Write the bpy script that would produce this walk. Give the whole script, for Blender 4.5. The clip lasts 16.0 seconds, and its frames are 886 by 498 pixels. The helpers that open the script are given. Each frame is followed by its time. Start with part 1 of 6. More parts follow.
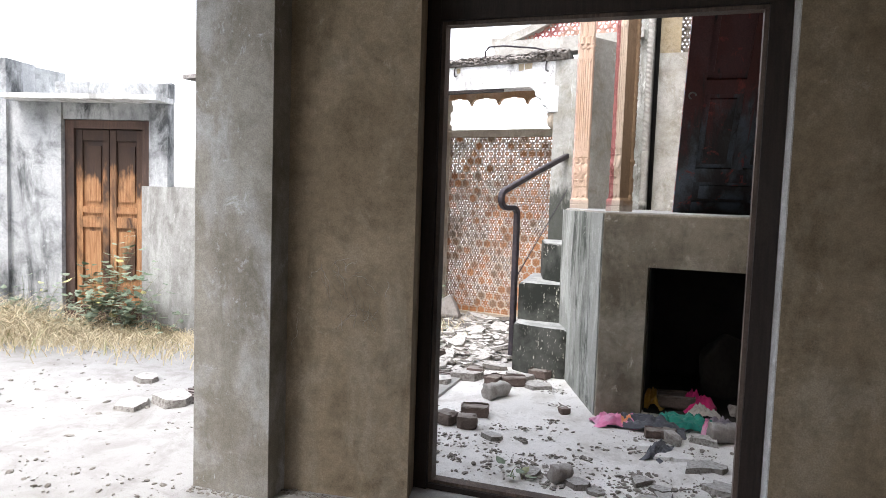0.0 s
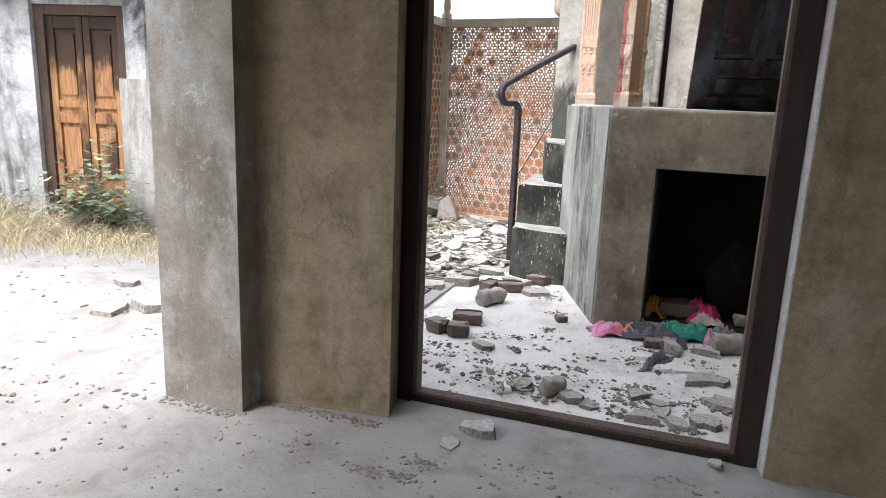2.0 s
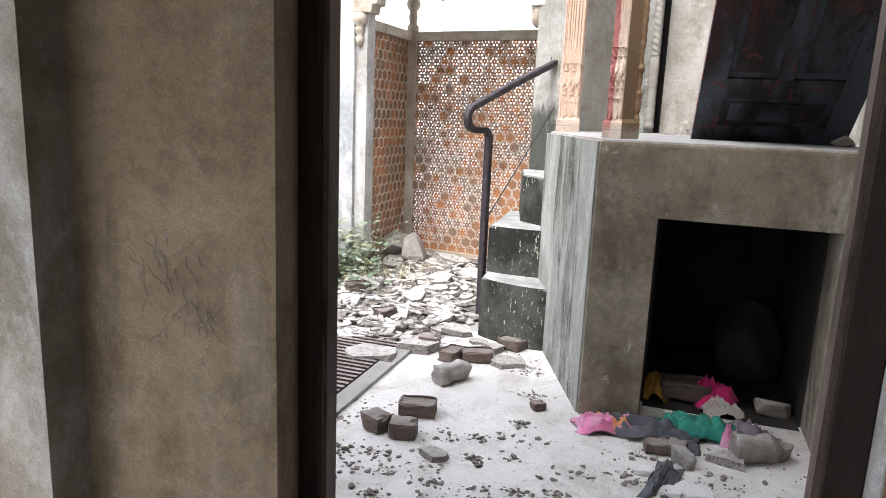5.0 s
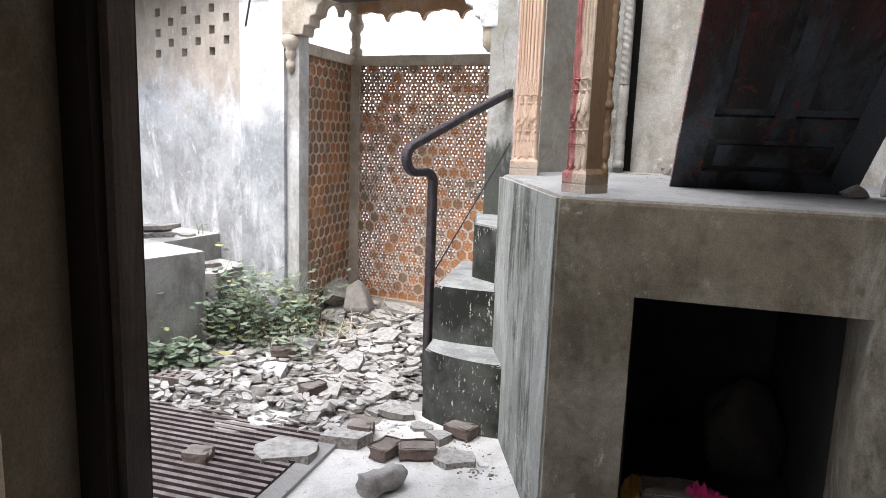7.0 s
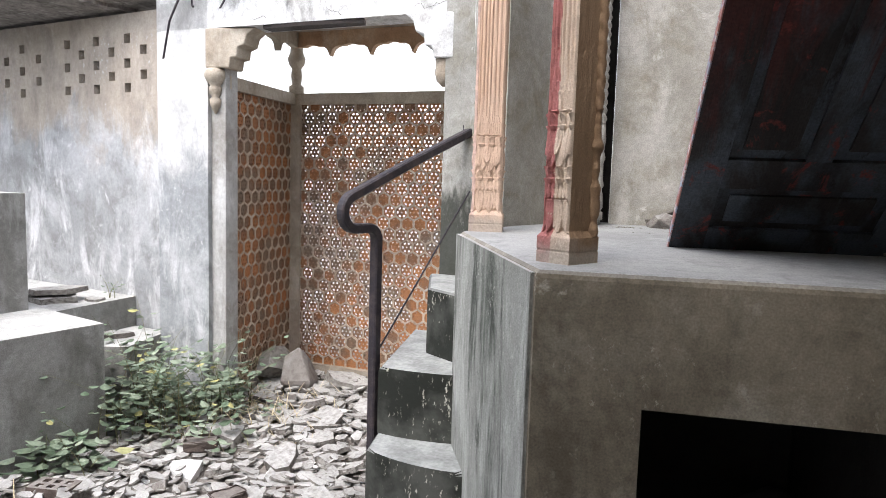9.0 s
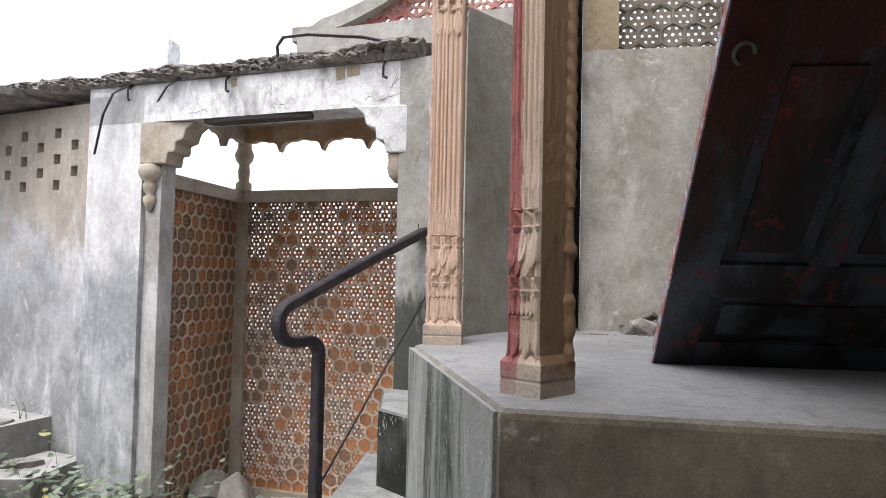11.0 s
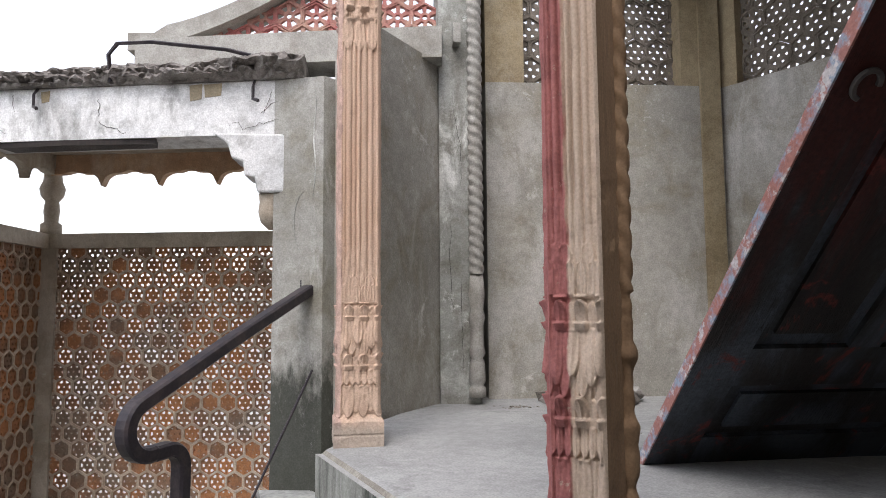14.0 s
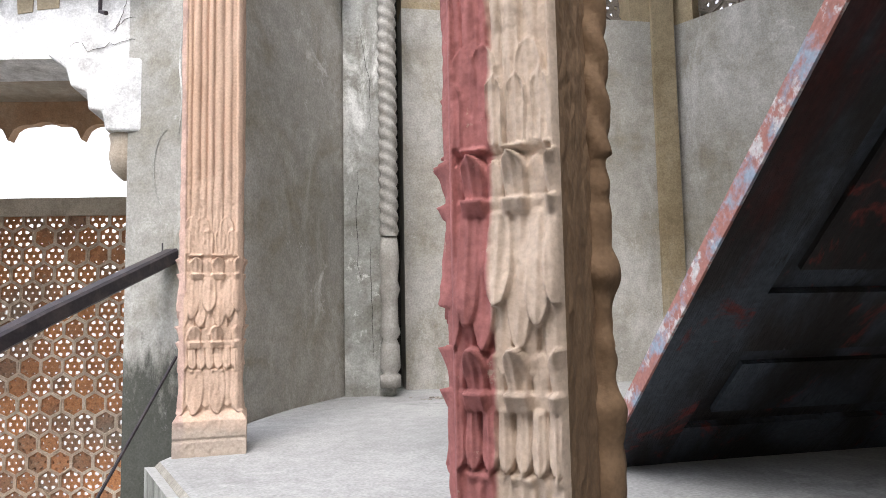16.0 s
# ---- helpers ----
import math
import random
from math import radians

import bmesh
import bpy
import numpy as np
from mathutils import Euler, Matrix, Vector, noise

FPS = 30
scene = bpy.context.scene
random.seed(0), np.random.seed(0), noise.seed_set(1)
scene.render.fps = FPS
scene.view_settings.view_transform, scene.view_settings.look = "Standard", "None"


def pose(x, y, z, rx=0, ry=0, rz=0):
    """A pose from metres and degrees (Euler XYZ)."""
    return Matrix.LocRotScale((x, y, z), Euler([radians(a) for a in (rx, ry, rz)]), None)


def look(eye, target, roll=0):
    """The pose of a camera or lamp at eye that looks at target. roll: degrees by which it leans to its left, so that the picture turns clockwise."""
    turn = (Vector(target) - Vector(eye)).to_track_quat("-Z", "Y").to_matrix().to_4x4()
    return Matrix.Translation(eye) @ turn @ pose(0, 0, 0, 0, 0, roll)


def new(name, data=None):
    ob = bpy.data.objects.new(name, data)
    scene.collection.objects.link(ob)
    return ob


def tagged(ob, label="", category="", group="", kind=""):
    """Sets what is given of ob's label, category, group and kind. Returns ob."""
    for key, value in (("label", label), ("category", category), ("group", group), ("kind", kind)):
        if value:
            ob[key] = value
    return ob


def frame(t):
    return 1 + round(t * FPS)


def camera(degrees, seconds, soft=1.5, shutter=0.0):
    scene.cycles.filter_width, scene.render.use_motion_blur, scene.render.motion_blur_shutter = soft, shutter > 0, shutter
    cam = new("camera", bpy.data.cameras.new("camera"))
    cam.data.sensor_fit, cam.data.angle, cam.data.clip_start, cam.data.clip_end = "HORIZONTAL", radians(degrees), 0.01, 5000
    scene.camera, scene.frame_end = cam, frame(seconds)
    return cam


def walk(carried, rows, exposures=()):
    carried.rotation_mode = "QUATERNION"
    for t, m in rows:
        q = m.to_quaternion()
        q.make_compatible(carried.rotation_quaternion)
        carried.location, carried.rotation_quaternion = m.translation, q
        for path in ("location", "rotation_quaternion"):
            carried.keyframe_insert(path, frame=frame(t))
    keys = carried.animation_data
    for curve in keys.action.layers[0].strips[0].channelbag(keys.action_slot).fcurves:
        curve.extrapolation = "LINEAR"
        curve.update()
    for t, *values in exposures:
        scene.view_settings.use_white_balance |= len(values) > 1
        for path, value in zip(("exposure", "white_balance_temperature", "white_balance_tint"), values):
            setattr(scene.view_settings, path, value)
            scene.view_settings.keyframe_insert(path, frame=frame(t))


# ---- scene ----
cam = camera(65.9, 16.0, soft=0.9)
METRES, EYE, TILT, LEAN, TURN = 4.2, 1.32, 0.0, 0.0, 19.1
ROWS = [
    (0.0, 0.0, 0.0, 0.0, 0.15, -4.32, -1.93),
    (0.5, -0.0042, 0.0093, -0.0066, 0.3, -7.34, -2.12),
    (1.0, -0.0053, 0.0147, -0.01, 0.29, -10.65, -2.23),
    (1.5, 0.002, 0.034, -0.0107, 0.45, -12.04, -2.2),
    (2.0, 0.0198, 0.0654, -0.0075, 0.71, -12.61, -2.21),
    (2.5, 0.0337, 0.0939, -0.0048, 1.02, -12.49, -2.24),
    (3.0, 0.0363, 0.1272, -0.0026, 1.3, -12.29, -2.47),
    (3.5, 0.0393, 0.1632, 0.0013, 1.31, -12.2, -2.56),
    (4.0, 0.0499, 0.2016, 0.0023, 0.85, -11.91, -2.43),
    (6.5, 0.0922, 0.4021, 0.0258, -2.01, -10.08, -2.27),
    (7.0, 0.1103, 0.4452, 0.0327, -2.74, -9.53, -2.05),
    (7.5, 0.1219, 0.4841, 0.0353, -3.52, -9.13, -2.0),
    (8.0, 0.1255, 0.5293, 0.0409, -4.2, -8.87, -2.01),
    (8.5, 0.1292, 0.5671, 0.0421, -5.08, -7.33, -1.86),
    (9.0, 0.1366, 0.6007, 0.0383, -5.82, -5.88, -1.73),
    (9.5, 0.1501, 0.6316, 0.0414, -6.83, -3.5, -1.57),
    (10.0, 0.1563, 0.6468, 0.0434, -7.87, -0.05, -1.39),
    (12.5, 0.1272, 0.7452, 0.0683, -12.65, 3.35, -0.56),
    (13.0, 0.1143, 0.764, 0.0787, -17.27, 4.37, -0.31),
    (13.5, 0.1177, 0.7825, 0.0819, -20.3, 4.85, 0.14),
    (14.0, 0.1154, 0.8178, 0.0779, -23.54, 4.95, 0.39),
    (14.5, 0.1186, 0.8504, 0.0733, -25.49, 5.05, 0.57),
    (15.0, 0.1329, 0.8708, 0.0665, -27.11, 5.12, 0.84),
    (15.5, 0.161, 0.8966, 0.0606, -28.18, 4.98, 1.01),
    (16.0, 0.1859, 0.9195, 0.055, -28.83, 4.83, 1.09),
]

walk(cam, [(t, pose(0, 0, EYE, TILT, LEAN, TURN) @ pose(METRES * x, METRES * y, METRES * z, 90 + pitch, roll, yaw)) for t, x, y, z, yaw, pitch, roll in ROWS],
     exposures=[(0.0, 2.3, 6450, 13), (2.0, 2.4, 6500, 13), (4.0, 2.58, 6600, 13), (6.5, 2.1, 6400, 13), (9.5, 1.85, 6450, 13), (12.5, 1.25, 6500, 14), (14.5, 1.45, 6500, 14), (15.5, 1.72, 6500, 14), (16.0, 1.96, 6500, 13)])

# ---- light: a bright hazy sky over an open courtyard ----
world = bpy.data.worlds.new("sky")
scene.world = world
world.use_nodes = True
wn = world.node_tree.nodes
sky = wn.new("ShaderNodeTexSky")
sky.sky_type = "NISHITA"
sky.sun_disc = False
sky.sun_elevation, sky.sun_rotation = radians(58), radians(200)
sky.air_density, sky.dust_density, sky.ozone_density = 1.0, 2.0, 1.0
pale = wn.new("ShaderNodeHueSaturation")
pale.inputs["Saturation"].default_value = 0.3
world.node_tree.links.new(sky.outputs[0], pale.inputs["Color"])
world.node_tree.links.new(pale.outputs[0], wn["Background"].inputs["Color"])
wn["Background"].inputs["Strength"].default_value = 0.15
sun = new("sun", bpy.data.lights.new("sun", "SUN"))
sun.data.energy, sun.data.angle, sun.data.color = 0.55, radians(20), (1.0, 0.97, 0.93)
sun.matrix_world = look((-1.7, -4.6, 7.9), (0, 0, 0))


# ---- building helpers ----
def part(name, bm, material, parent=None, label=""):
    me = bpy.data.meshes.new(name)
    bm.normal_update()
    bm.to_mesh(me)
    bm.free()
    me.materials.append(material)
    ob = new(name, me)
    if parent is not None:
        ob.parent = parent
    if label:
        tagged(ob, label=label)
    return ob


def empty(name, m=None, label="", category="", group="", kind=""):
    ob = new(name)
    ob.empty_display_size = 0.1
    if m is not None:
        ob.matrix_basis = m
    return tagged(ob, label, category, group, kind)


def box(bm, x0, x1, y0, y1, z0, z1, m=None):
    vs = [bm.verts.new((x, y, z)) for x in (x0, x1) for y in (y0, y1) for z in (z0, z1)]
    if m is not None:
        for v in vs:
            v.co = m @ v.co
    for f in ((0, 1, 3, 2), (4, 6, 7, 5), (0, 4, 5, 1), (2, 3, 7, 6), (0, 2, 6, 4), (1, 5, 7, 3)):
        bm.faces.new([vs[i] for i in f])
    return bm


def boxed(*boxes):
    bm = bmesh.new()
    for b in boxes:
        box(bm, *b)
    return bm


def prism(bm, poly, z0, z1):
    """A polygon, listed anticlockwise from above, raised from z0 to z1."""
    lo = [bm.verts.new((x, y, z0)) for x, y in poly]
    hi = [bm.verts.new((x, y, z1)) for x, y in poly]
    bm.faces.new(hi)
    bm.faces.new(lo[::-1])
    n = len(poly)
    for i in range(n):
        bm.faces.new((lo[i], lo[(i + 1) % n], hi[(i + 1) % n], hi[i]))
    return bm


def bevel(bm, width, segments=2, angle=30):
    es = [e for e in bm.edges if len(e.link_faces) == 2 and e.calc_face_angle(0) > radians(angle)]
    bmesh.ops.bevel(bm, geom=es, offset=width, segments=segments, affect="EDGES", profile=0.5, clamp_overlap=True)
    return bm


# ---- materials ----
class Nodes:
    """Short-hand for building one node material."""

    def __init__(self, name, rough=0.85, metal=0.0, local=False):
        self.m = bpy.data.materials.new(name)
        self.m.use_nodes = True
        self.t = self.m.node_tree
        self.b = self.t.nodes["Principled BSDF"]
        self.b.inputs["Roughness"].default_value = rough
        self.b.inputs["Metallic"].default_value = metal
        self.b.inputs["Specular IOR Level"].default_value = 0.25
        if local:
            tc, oi = self.node("ShaderNodeTexCoord"), self.node("ShaderNodeObjectInfo")
            add = self.node("ShaderNodeVectorMath")
            add.operation = "ADD"
            mul = self.node("ShaderNodeMath")
            mul.operation = "MULTIPLY"
            mul.inputs[1].default_value = 37.0
            self.link(oi.outputs["Random"], mul.inputs[0])
            self.link(tc.outputs["Object"], add.inputs[0])
            self.link(mul.outputs[0], add.inputs[1])
            self.pos, self.rand, self.obj = add.outputs[0], oi.outputs["Random"], tc.outputs["Object"]
        else:
            self.pos = self.node("ShaderNodeNewGeometry").outputs["Position"]

    def node(self, kind):
        return self.t.nodes.new(kind)

    def link(self, a, b):
        self.t.links.new(a, b)

    def noise(self, scale, detail=4, rough=0.55, stretch=None, distort=0.0):
        n = self.node("ShaderNodeTexNoise")
        n.inputs["Scale"].default_value, n.inputs["Detail"].default_value = scale, detail
        n.inputs["Roughness"].default_value, n.inputs["Distortion"].default_value = rough, distort
        v = self.pos
        if stretch:
            mp = self.node("ShaderNodeMapping")
            mp.inputs["Scale"].default_value = stretch
            self.link(v, mp.inputs["Vector"])
            v = mp.outputs[0]
        self.link(v, n.inputs["Vector"])
        return n.outputs[0]

    def ramp(self, fac, lo, hi, a=0.0, b=1.0):
        n = self.node("ShaderNodeMapRange")
        n.inputs[1].default_value, n.inputs[2].default_value = lo, hi
        n.inputs[3].default_value, n.inputs[4].default_value = a, b
        self.link(fac, n.inputs[0])
        return n.outputs[0]

    def math(self, op, a, b):
        n = self.node("ShaderNodeMath")
        n.operation = op
        for i, v in enumerate((a, b)):
            if isinstance(v, (int, float)):
                n.inputs[i].default_value = v
            else:
                self.link(v, n.inputs[i])
        return n.outputs[0]

    def mix(self, fac, a, b, blend="MIX"):
        n = self.node("ShaderNodeMix")
        n.data_type, n.blend_type = "RGBA", blend
        for i, v in ((0, fac), (6, a), (7, b)):
            if isinstance(v, tuple):
                n.inputs[i].default_value = (*v, 1)
            elif isinstance(v, (int, float)):
                n.inputs[i].default_value = v
            else:
                self.link(v, n.inputs[i])
        return n.outputs[2]

    def up(self, lo=0.6, hi=0.95):
        s = self.node("ShaderNodeSeparateXYZ")
        self.link(self.node("ShaderNodeNewGeometry").outputs["Normal"], s.inputs[0])
        return self.ramp(s.outputs[2], lo, hi)

    def axis(self, i, source=None):
        s = self.node("ShaderNodeSeparateXYZ")
        self.link(self.pos if source is None else source, s.inputs[0])
        return s.outputs[i]

    def grain(self, c, scale=90, lo=0.8, hi=1.15):
        g = self.ramp(self.noise(scale, 3), 0.3, 0.7, lo, hi)
        return self.mix(1.0, c, g, "MULTIPLY")

    def done(self, colour, bump=None, strength=0.3, distance=0.01):
        if isinstance(colour, tuple):
            self.b.inputs["Base Color"].default_value = (*colour, 1)
        else:
            self.link(colour, self.b.inputs["Base Color"])
        if bump is not None:
            n = self.node("ShaderNodeBump")
            n.inputs["Strength"].default_value, n.inputs["Distance"].default_value = strength, distance
            self.link(bump, n.inputs["Height"])
            self.link(n.outputs[0], self.b.inputs["Normal"])
        return self.m


def plaster_mat(name, a, b, pale, dirt, streak=0.5, spots=0.5, dust=None, scale=1.0, local=False, moss_below=None, upper=None):
    """Old lime plaster or cement: cloudy tone, run marks down the wall, pale salt spots, fine grain."""
    n = Nodes(name, 0.9, local=local)
    c = n.mix(n.ramp(n.noise(1.6 * scale, 5, 0.6), 0.38, 0.62), a, b)
    c = n.mix(n.ramp(n.noise(5 * scale, 6, 0.68, distort=0.4), 0.47, 0.68, 0, 0.7), c, dirt)
    runs = n.math("MULTIPLY", n.ramp(n.noise(2.4 * scale, 6, 0.65, (1.5, 1.5, 0.4), 0.5), 0.49, 0.62), n.ramp(n.noise(1.1 * scale, 3), 0.40, 0.55, 0, streak))
    c = n.mix(runs, c, dirt)
    runs2 = n.math("MULTIPLY", n.ramp(n.noise(3.1 * scale, 7, 0.72, (1.4, 1.4, 0.5), 0.6), 0.50, 0.63), n.ramp(n.noise(1.3 * scale, 3, 0.5, (1, 1, 0.6)), 0.44, 0.56, 0, spots))
    c = n.mix(runs2, c, pale)
    salt = n.math("MULTIPLY", n.ramp(n.noise(9 * scale, 6, 0.75, None, 0.6), 0.58, 0.66), n.ramp(n.noise(2.3, 2), 0.45, 0.62, 0, spots))
    c = n.mix(salt, c, pale)
    cloud = n.ramp(n.noise(2.9 * scale, 7, 0.7, (1, 1, 0.75), 0.3), 0.52, 0.66, 0, 0.35 + 0.3 * spots)
    c = n.mix(cloud, c, tuple(0.55 * p + 0.45 * q for p, q in zip(pale, a)))
    if upper is not None:
        coat, low = upper
        edge = n.math("ADD", n.axis(2), n.ramp(n.noise(2.6, 7, 0.72, (1.2, 1.2, 0.6), 0.5), 0.25, 0.75, -0.4, 0.4))
        c = n.mix(n.ramp(edge, low - 0.12, low + 0.2, 0, 0.85), c, n.mix(n.ramp(n.noise(6, 6, 0.7, (1.2, 1.2, 0.5)), 0.42, 0.62), coat, tuple(v * 0.72 for v in coat)))
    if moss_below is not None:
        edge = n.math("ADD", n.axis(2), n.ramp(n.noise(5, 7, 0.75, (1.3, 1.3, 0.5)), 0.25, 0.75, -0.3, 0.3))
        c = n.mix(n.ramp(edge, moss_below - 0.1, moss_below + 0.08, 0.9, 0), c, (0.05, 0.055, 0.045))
    chips = n.math("MULTIPLY", n.ramp(n.noise(40 * scale ** 0.5, 7, 0.8, (1, 1, 0.7), 0.2), 0.58, 0.64), n.ramp(n.noise(3.3, 4, 0.6, None, 0.5), 0.50, 0.62, 0, min(1.0, spots * 0.8)))
    c = n.mix(chips, c, pale)
    if dust:
        top = n.mix(n.ramp(n.noise(2.6, 5), 0.4, 0.66), dust, tuple(v * 0.78 for v in dust))
        top = n.mix(n.ramp(n.noise(6.5, 6, 0.7, None, 0.6), 0.54, 0.66, 0, 0.6), top, tuple(v * 0.6 for v in dust))
        top = n.mix(n.ramp(n.noise(4.1, 6, 0.7, None, 0.9), 0.60, 0.68, 0, 0.5), top, tuple(min(0.75, v * 1.35) for v in dust))
        c = n.mix(n.up(), c, top)
    c = n.grain(n.grain(c, 170, 0.80, 1.15), 36, 0.90, 1.08)
    h = n.math("ADD", n.math("MULTIPLY", n.noise(14, 5, 0.6), 1.0), n.math("MULTIPLY", n.noise(120, 3), 0.25))
    return n.done(c, h, 0.35, 0.008)


plaster = plaster_mat("brown_plaster", (0.275, 0.217, 0.148), (0.205, 0.158, 0.104), (0.40, 0.36, 0.29), (0.125, 0.096, 0.06), 0.7, 0.3)
plaster_pier = plaster_mat("grey_pier_plaster", (0.29, 0.275, 0.24), (0.22, 0.2, 0.165), (0.46, 0.47, 0.48), (0.15, 0.135, 0.105), 0.6, 0.8)
plaster_plat = plaster_mat("grey_brown_plaster", (0.235, 0.203, 0.155), (0.165, 0.143, 0.108), (0.42, 0.4, 0.34), (0.105, 0.09, 0.066), 0.8, 0.9, (0.36, 0.365, 0.36))


def moss_wall_mat(name="mossy_plaster", cover=0.5):
    """Cement plaster with long dark runs of moss down it and paler runs between."""
    n = Nodes(name, 0.9)
    c = n.mix(n.ramp(n.noise(1.8, 5, 0.6, (1, 1, 0.5)), 0.38, 0.62), (0.34, 0.345, 0.32), (0.23, 0.24, 0.215))
    c = n.mix(n.ramp(n.noise(6, 6, 0.7, (1, 1, 0.3), 0.7), 0.50, 0.62, 0, 0.6), c, (0.5, 0.51, 0.48))
    run = n.ramp(n.noise(3.6, 8, 0.74, (1.3, 1.3, 0.22), 0.8), cover - 0.02, cover + 0.09, 0, 0.9)
    run = n.math("MULTIPLY", run, n.ramp(n.noise(2.2, 5, 0.65, (1, 1, 0.7)), 0.36, 0.52, 0.15, 1))
    c = n.mix(run, c, (0.038, 0.046, 0.036))
    fine = n.math("MULTIPLY", n.ramp(n.noise(15, 7, 0.78, (1.3, 1.3, 0.3), 0.8), 0.56, 0.66, 0, 0.7), n.ramp(n.noise(3.1, 4), 0.42, 0.58))
    c = n.mix(fine, c, (0.055, 0.062, 0.05))
    flake = n.math("MULTIPLY", n.ramp(n.noise(70, 5, 0.75, (1, 1, 0.5)), 0.60, 0.65), n.ramp(n.noise(4.0, 4, 0.6), 0.48, 0.58))
    c = n.mix(flake, c, (0.52, 0.52, 0.47))
    c = n.mix(n.up(), c, (0.34, 0.345, 0.335))
    return n.done(n.grain(n.grain(c, 170, 0.85, 1.1), 34, 0.92, 1.06), n.math("ADD", n.noise(16, 6, 0.65), n.noise(90, 3)), 0.45, 0.008)


plaster_moss = moss_wall_mat()
plaster_yard = plaster_mat("blue_grey_plaster", (0.45, 0.46, 0.455), (0.33, 0.34, 0.335), (0.68, 0.69, 0.685), (0.2, 0.205, 0.2), 0.5, 0.7, (0.56, 0.56, 0.54))
# Yard plaster copy: sides darkened for shade, top dust paled for sky light.
plaster_block = plaster_mat("shade_toned_block_cement", (0.35, 0.345, 0.33), (0.26, 0.255, 0.24), (0.5, 0.5, 0.48), (0.15, 0.145, 0.13), 0.6, 0.5, (0.58, 0.58, 0.56))
plaster_door = plaster_mat("streaked_yard_plaster", (0.48, 0.49, 0.49), (0.36, 0.37, 0.37), (0.66, 0.67, 0.67), (0.07, 0.075, 0.075), 1.0, 0.5, (0.5, 0.5, 0.48), 0.9)
plaster_tan = plaster_mat("tan_stained_plaster", (0.49, 0.49, 0.475), (0.38, 0.375, 0.355), (0.68, 0.69, 0.69), (0.24, 0.22, 0.19), 0.6, 0.55, (0.45, 0.45, 0.43), 0.9)
plaster_white_top = plaster_mat("blue_grey_plaster_white_above", (0.41, 0.43, 0.44), (0.3, 0.315, 0.325), (0.7, 0.71, 0.715), (0.19, 0.2, 0.2), 0.5, 0.8, upper=((0.74, 0.74, 0.73), 1.55))
plaster_tan_top = plaster_mat("blue_grey_plaster_tan_above", (0.45, 0.465, 0.475), (0.33, 0.34, 0.345), (0.72, 0.73, 0.735), (0.22, 0.22, 0.21), 0.5, 0.9, upper=((0.43, 0.37, 0.305), 1.72))
plaster_back = plaster_mat("pavilion_plaster", (0.42, 0.405, 0.365), (0.32, 0.305, 0.27), (0.64, 0.63, 0.6), (0.24, 0.21, 0.145), 0.45, 0.7)
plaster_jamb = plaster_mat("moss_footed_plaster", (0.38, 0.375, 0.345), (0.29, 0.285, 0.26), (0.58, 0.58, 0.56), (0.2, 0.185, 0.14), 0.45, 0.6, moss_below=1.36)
plaster_pil = plaster_mat("salt_stained_plaster", (0.38, 0.385, 0.36), (0.28, 0.285, 0.26), (0.66, 0.67, 0.64), (0.16, 0.15, 0.12), 0.5, 1.0, None, 2.0)
whitewash = plaster_mat("flaking_whitewash", (0.78, 0.78, 0.77), (0.62, 0.63, 0.63), (0.86, 0.86, 0.85), (0.28, 0.275, 0.26), 0.85, 0.6, None, 2.2)
# Near-black colour stands in for the shade inside the recess and the slot.
dark_inside = plaster_mat("shade_black_plaster", (0.045, 0.042, 0.038), (0.03, 0.028, 0.026), (0.06, 0.055, 0.05), (0.02, 0.02, 0.02), 0.3, 0.2)


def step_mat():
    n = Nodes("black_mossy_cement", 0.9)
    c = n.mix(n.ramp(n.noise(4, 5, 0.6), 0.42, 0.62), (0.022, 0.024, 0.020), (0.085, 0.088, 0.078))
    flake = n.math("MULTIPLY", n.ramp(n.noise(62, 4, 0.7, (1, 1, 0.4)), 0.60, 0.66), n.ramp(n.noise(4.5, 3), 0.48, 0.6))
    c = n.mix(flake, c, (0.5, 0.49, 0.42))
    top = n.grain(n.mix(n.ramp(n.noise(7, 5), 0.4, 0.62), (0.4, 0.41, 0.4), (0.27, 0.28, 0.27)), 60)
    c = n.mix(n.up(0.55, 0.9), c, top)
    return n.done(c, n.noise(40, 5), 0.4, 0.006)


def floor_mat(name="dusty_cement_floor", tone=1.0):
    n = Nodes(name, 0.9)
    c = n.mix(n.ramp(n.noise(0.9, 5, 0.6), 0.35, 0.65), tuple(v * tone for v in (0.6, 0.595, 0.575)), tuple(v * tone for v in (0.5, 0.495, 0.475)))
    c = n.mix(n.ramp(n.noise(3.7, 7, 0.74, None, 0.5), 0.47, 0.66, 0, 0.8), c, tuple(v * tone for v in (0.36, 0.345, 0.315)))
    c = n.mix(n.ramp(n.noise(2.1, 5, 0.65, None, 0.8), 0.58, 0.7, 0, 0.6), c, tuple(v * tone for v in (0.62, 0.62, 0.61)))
    speck = n.ramp(n.noise(48, 4, 0.65), 0.62, 0.70, 0, 0.8)
    c = n.mix(speck, c, (0.17, 0.16, 0.145))
    c = n.grain(c, 200, 0.85, 1.1)
    return n.done(c, n.math("ADD", n.noise(18, 6), n.noise(90, 3)), 0.3, 0.006)


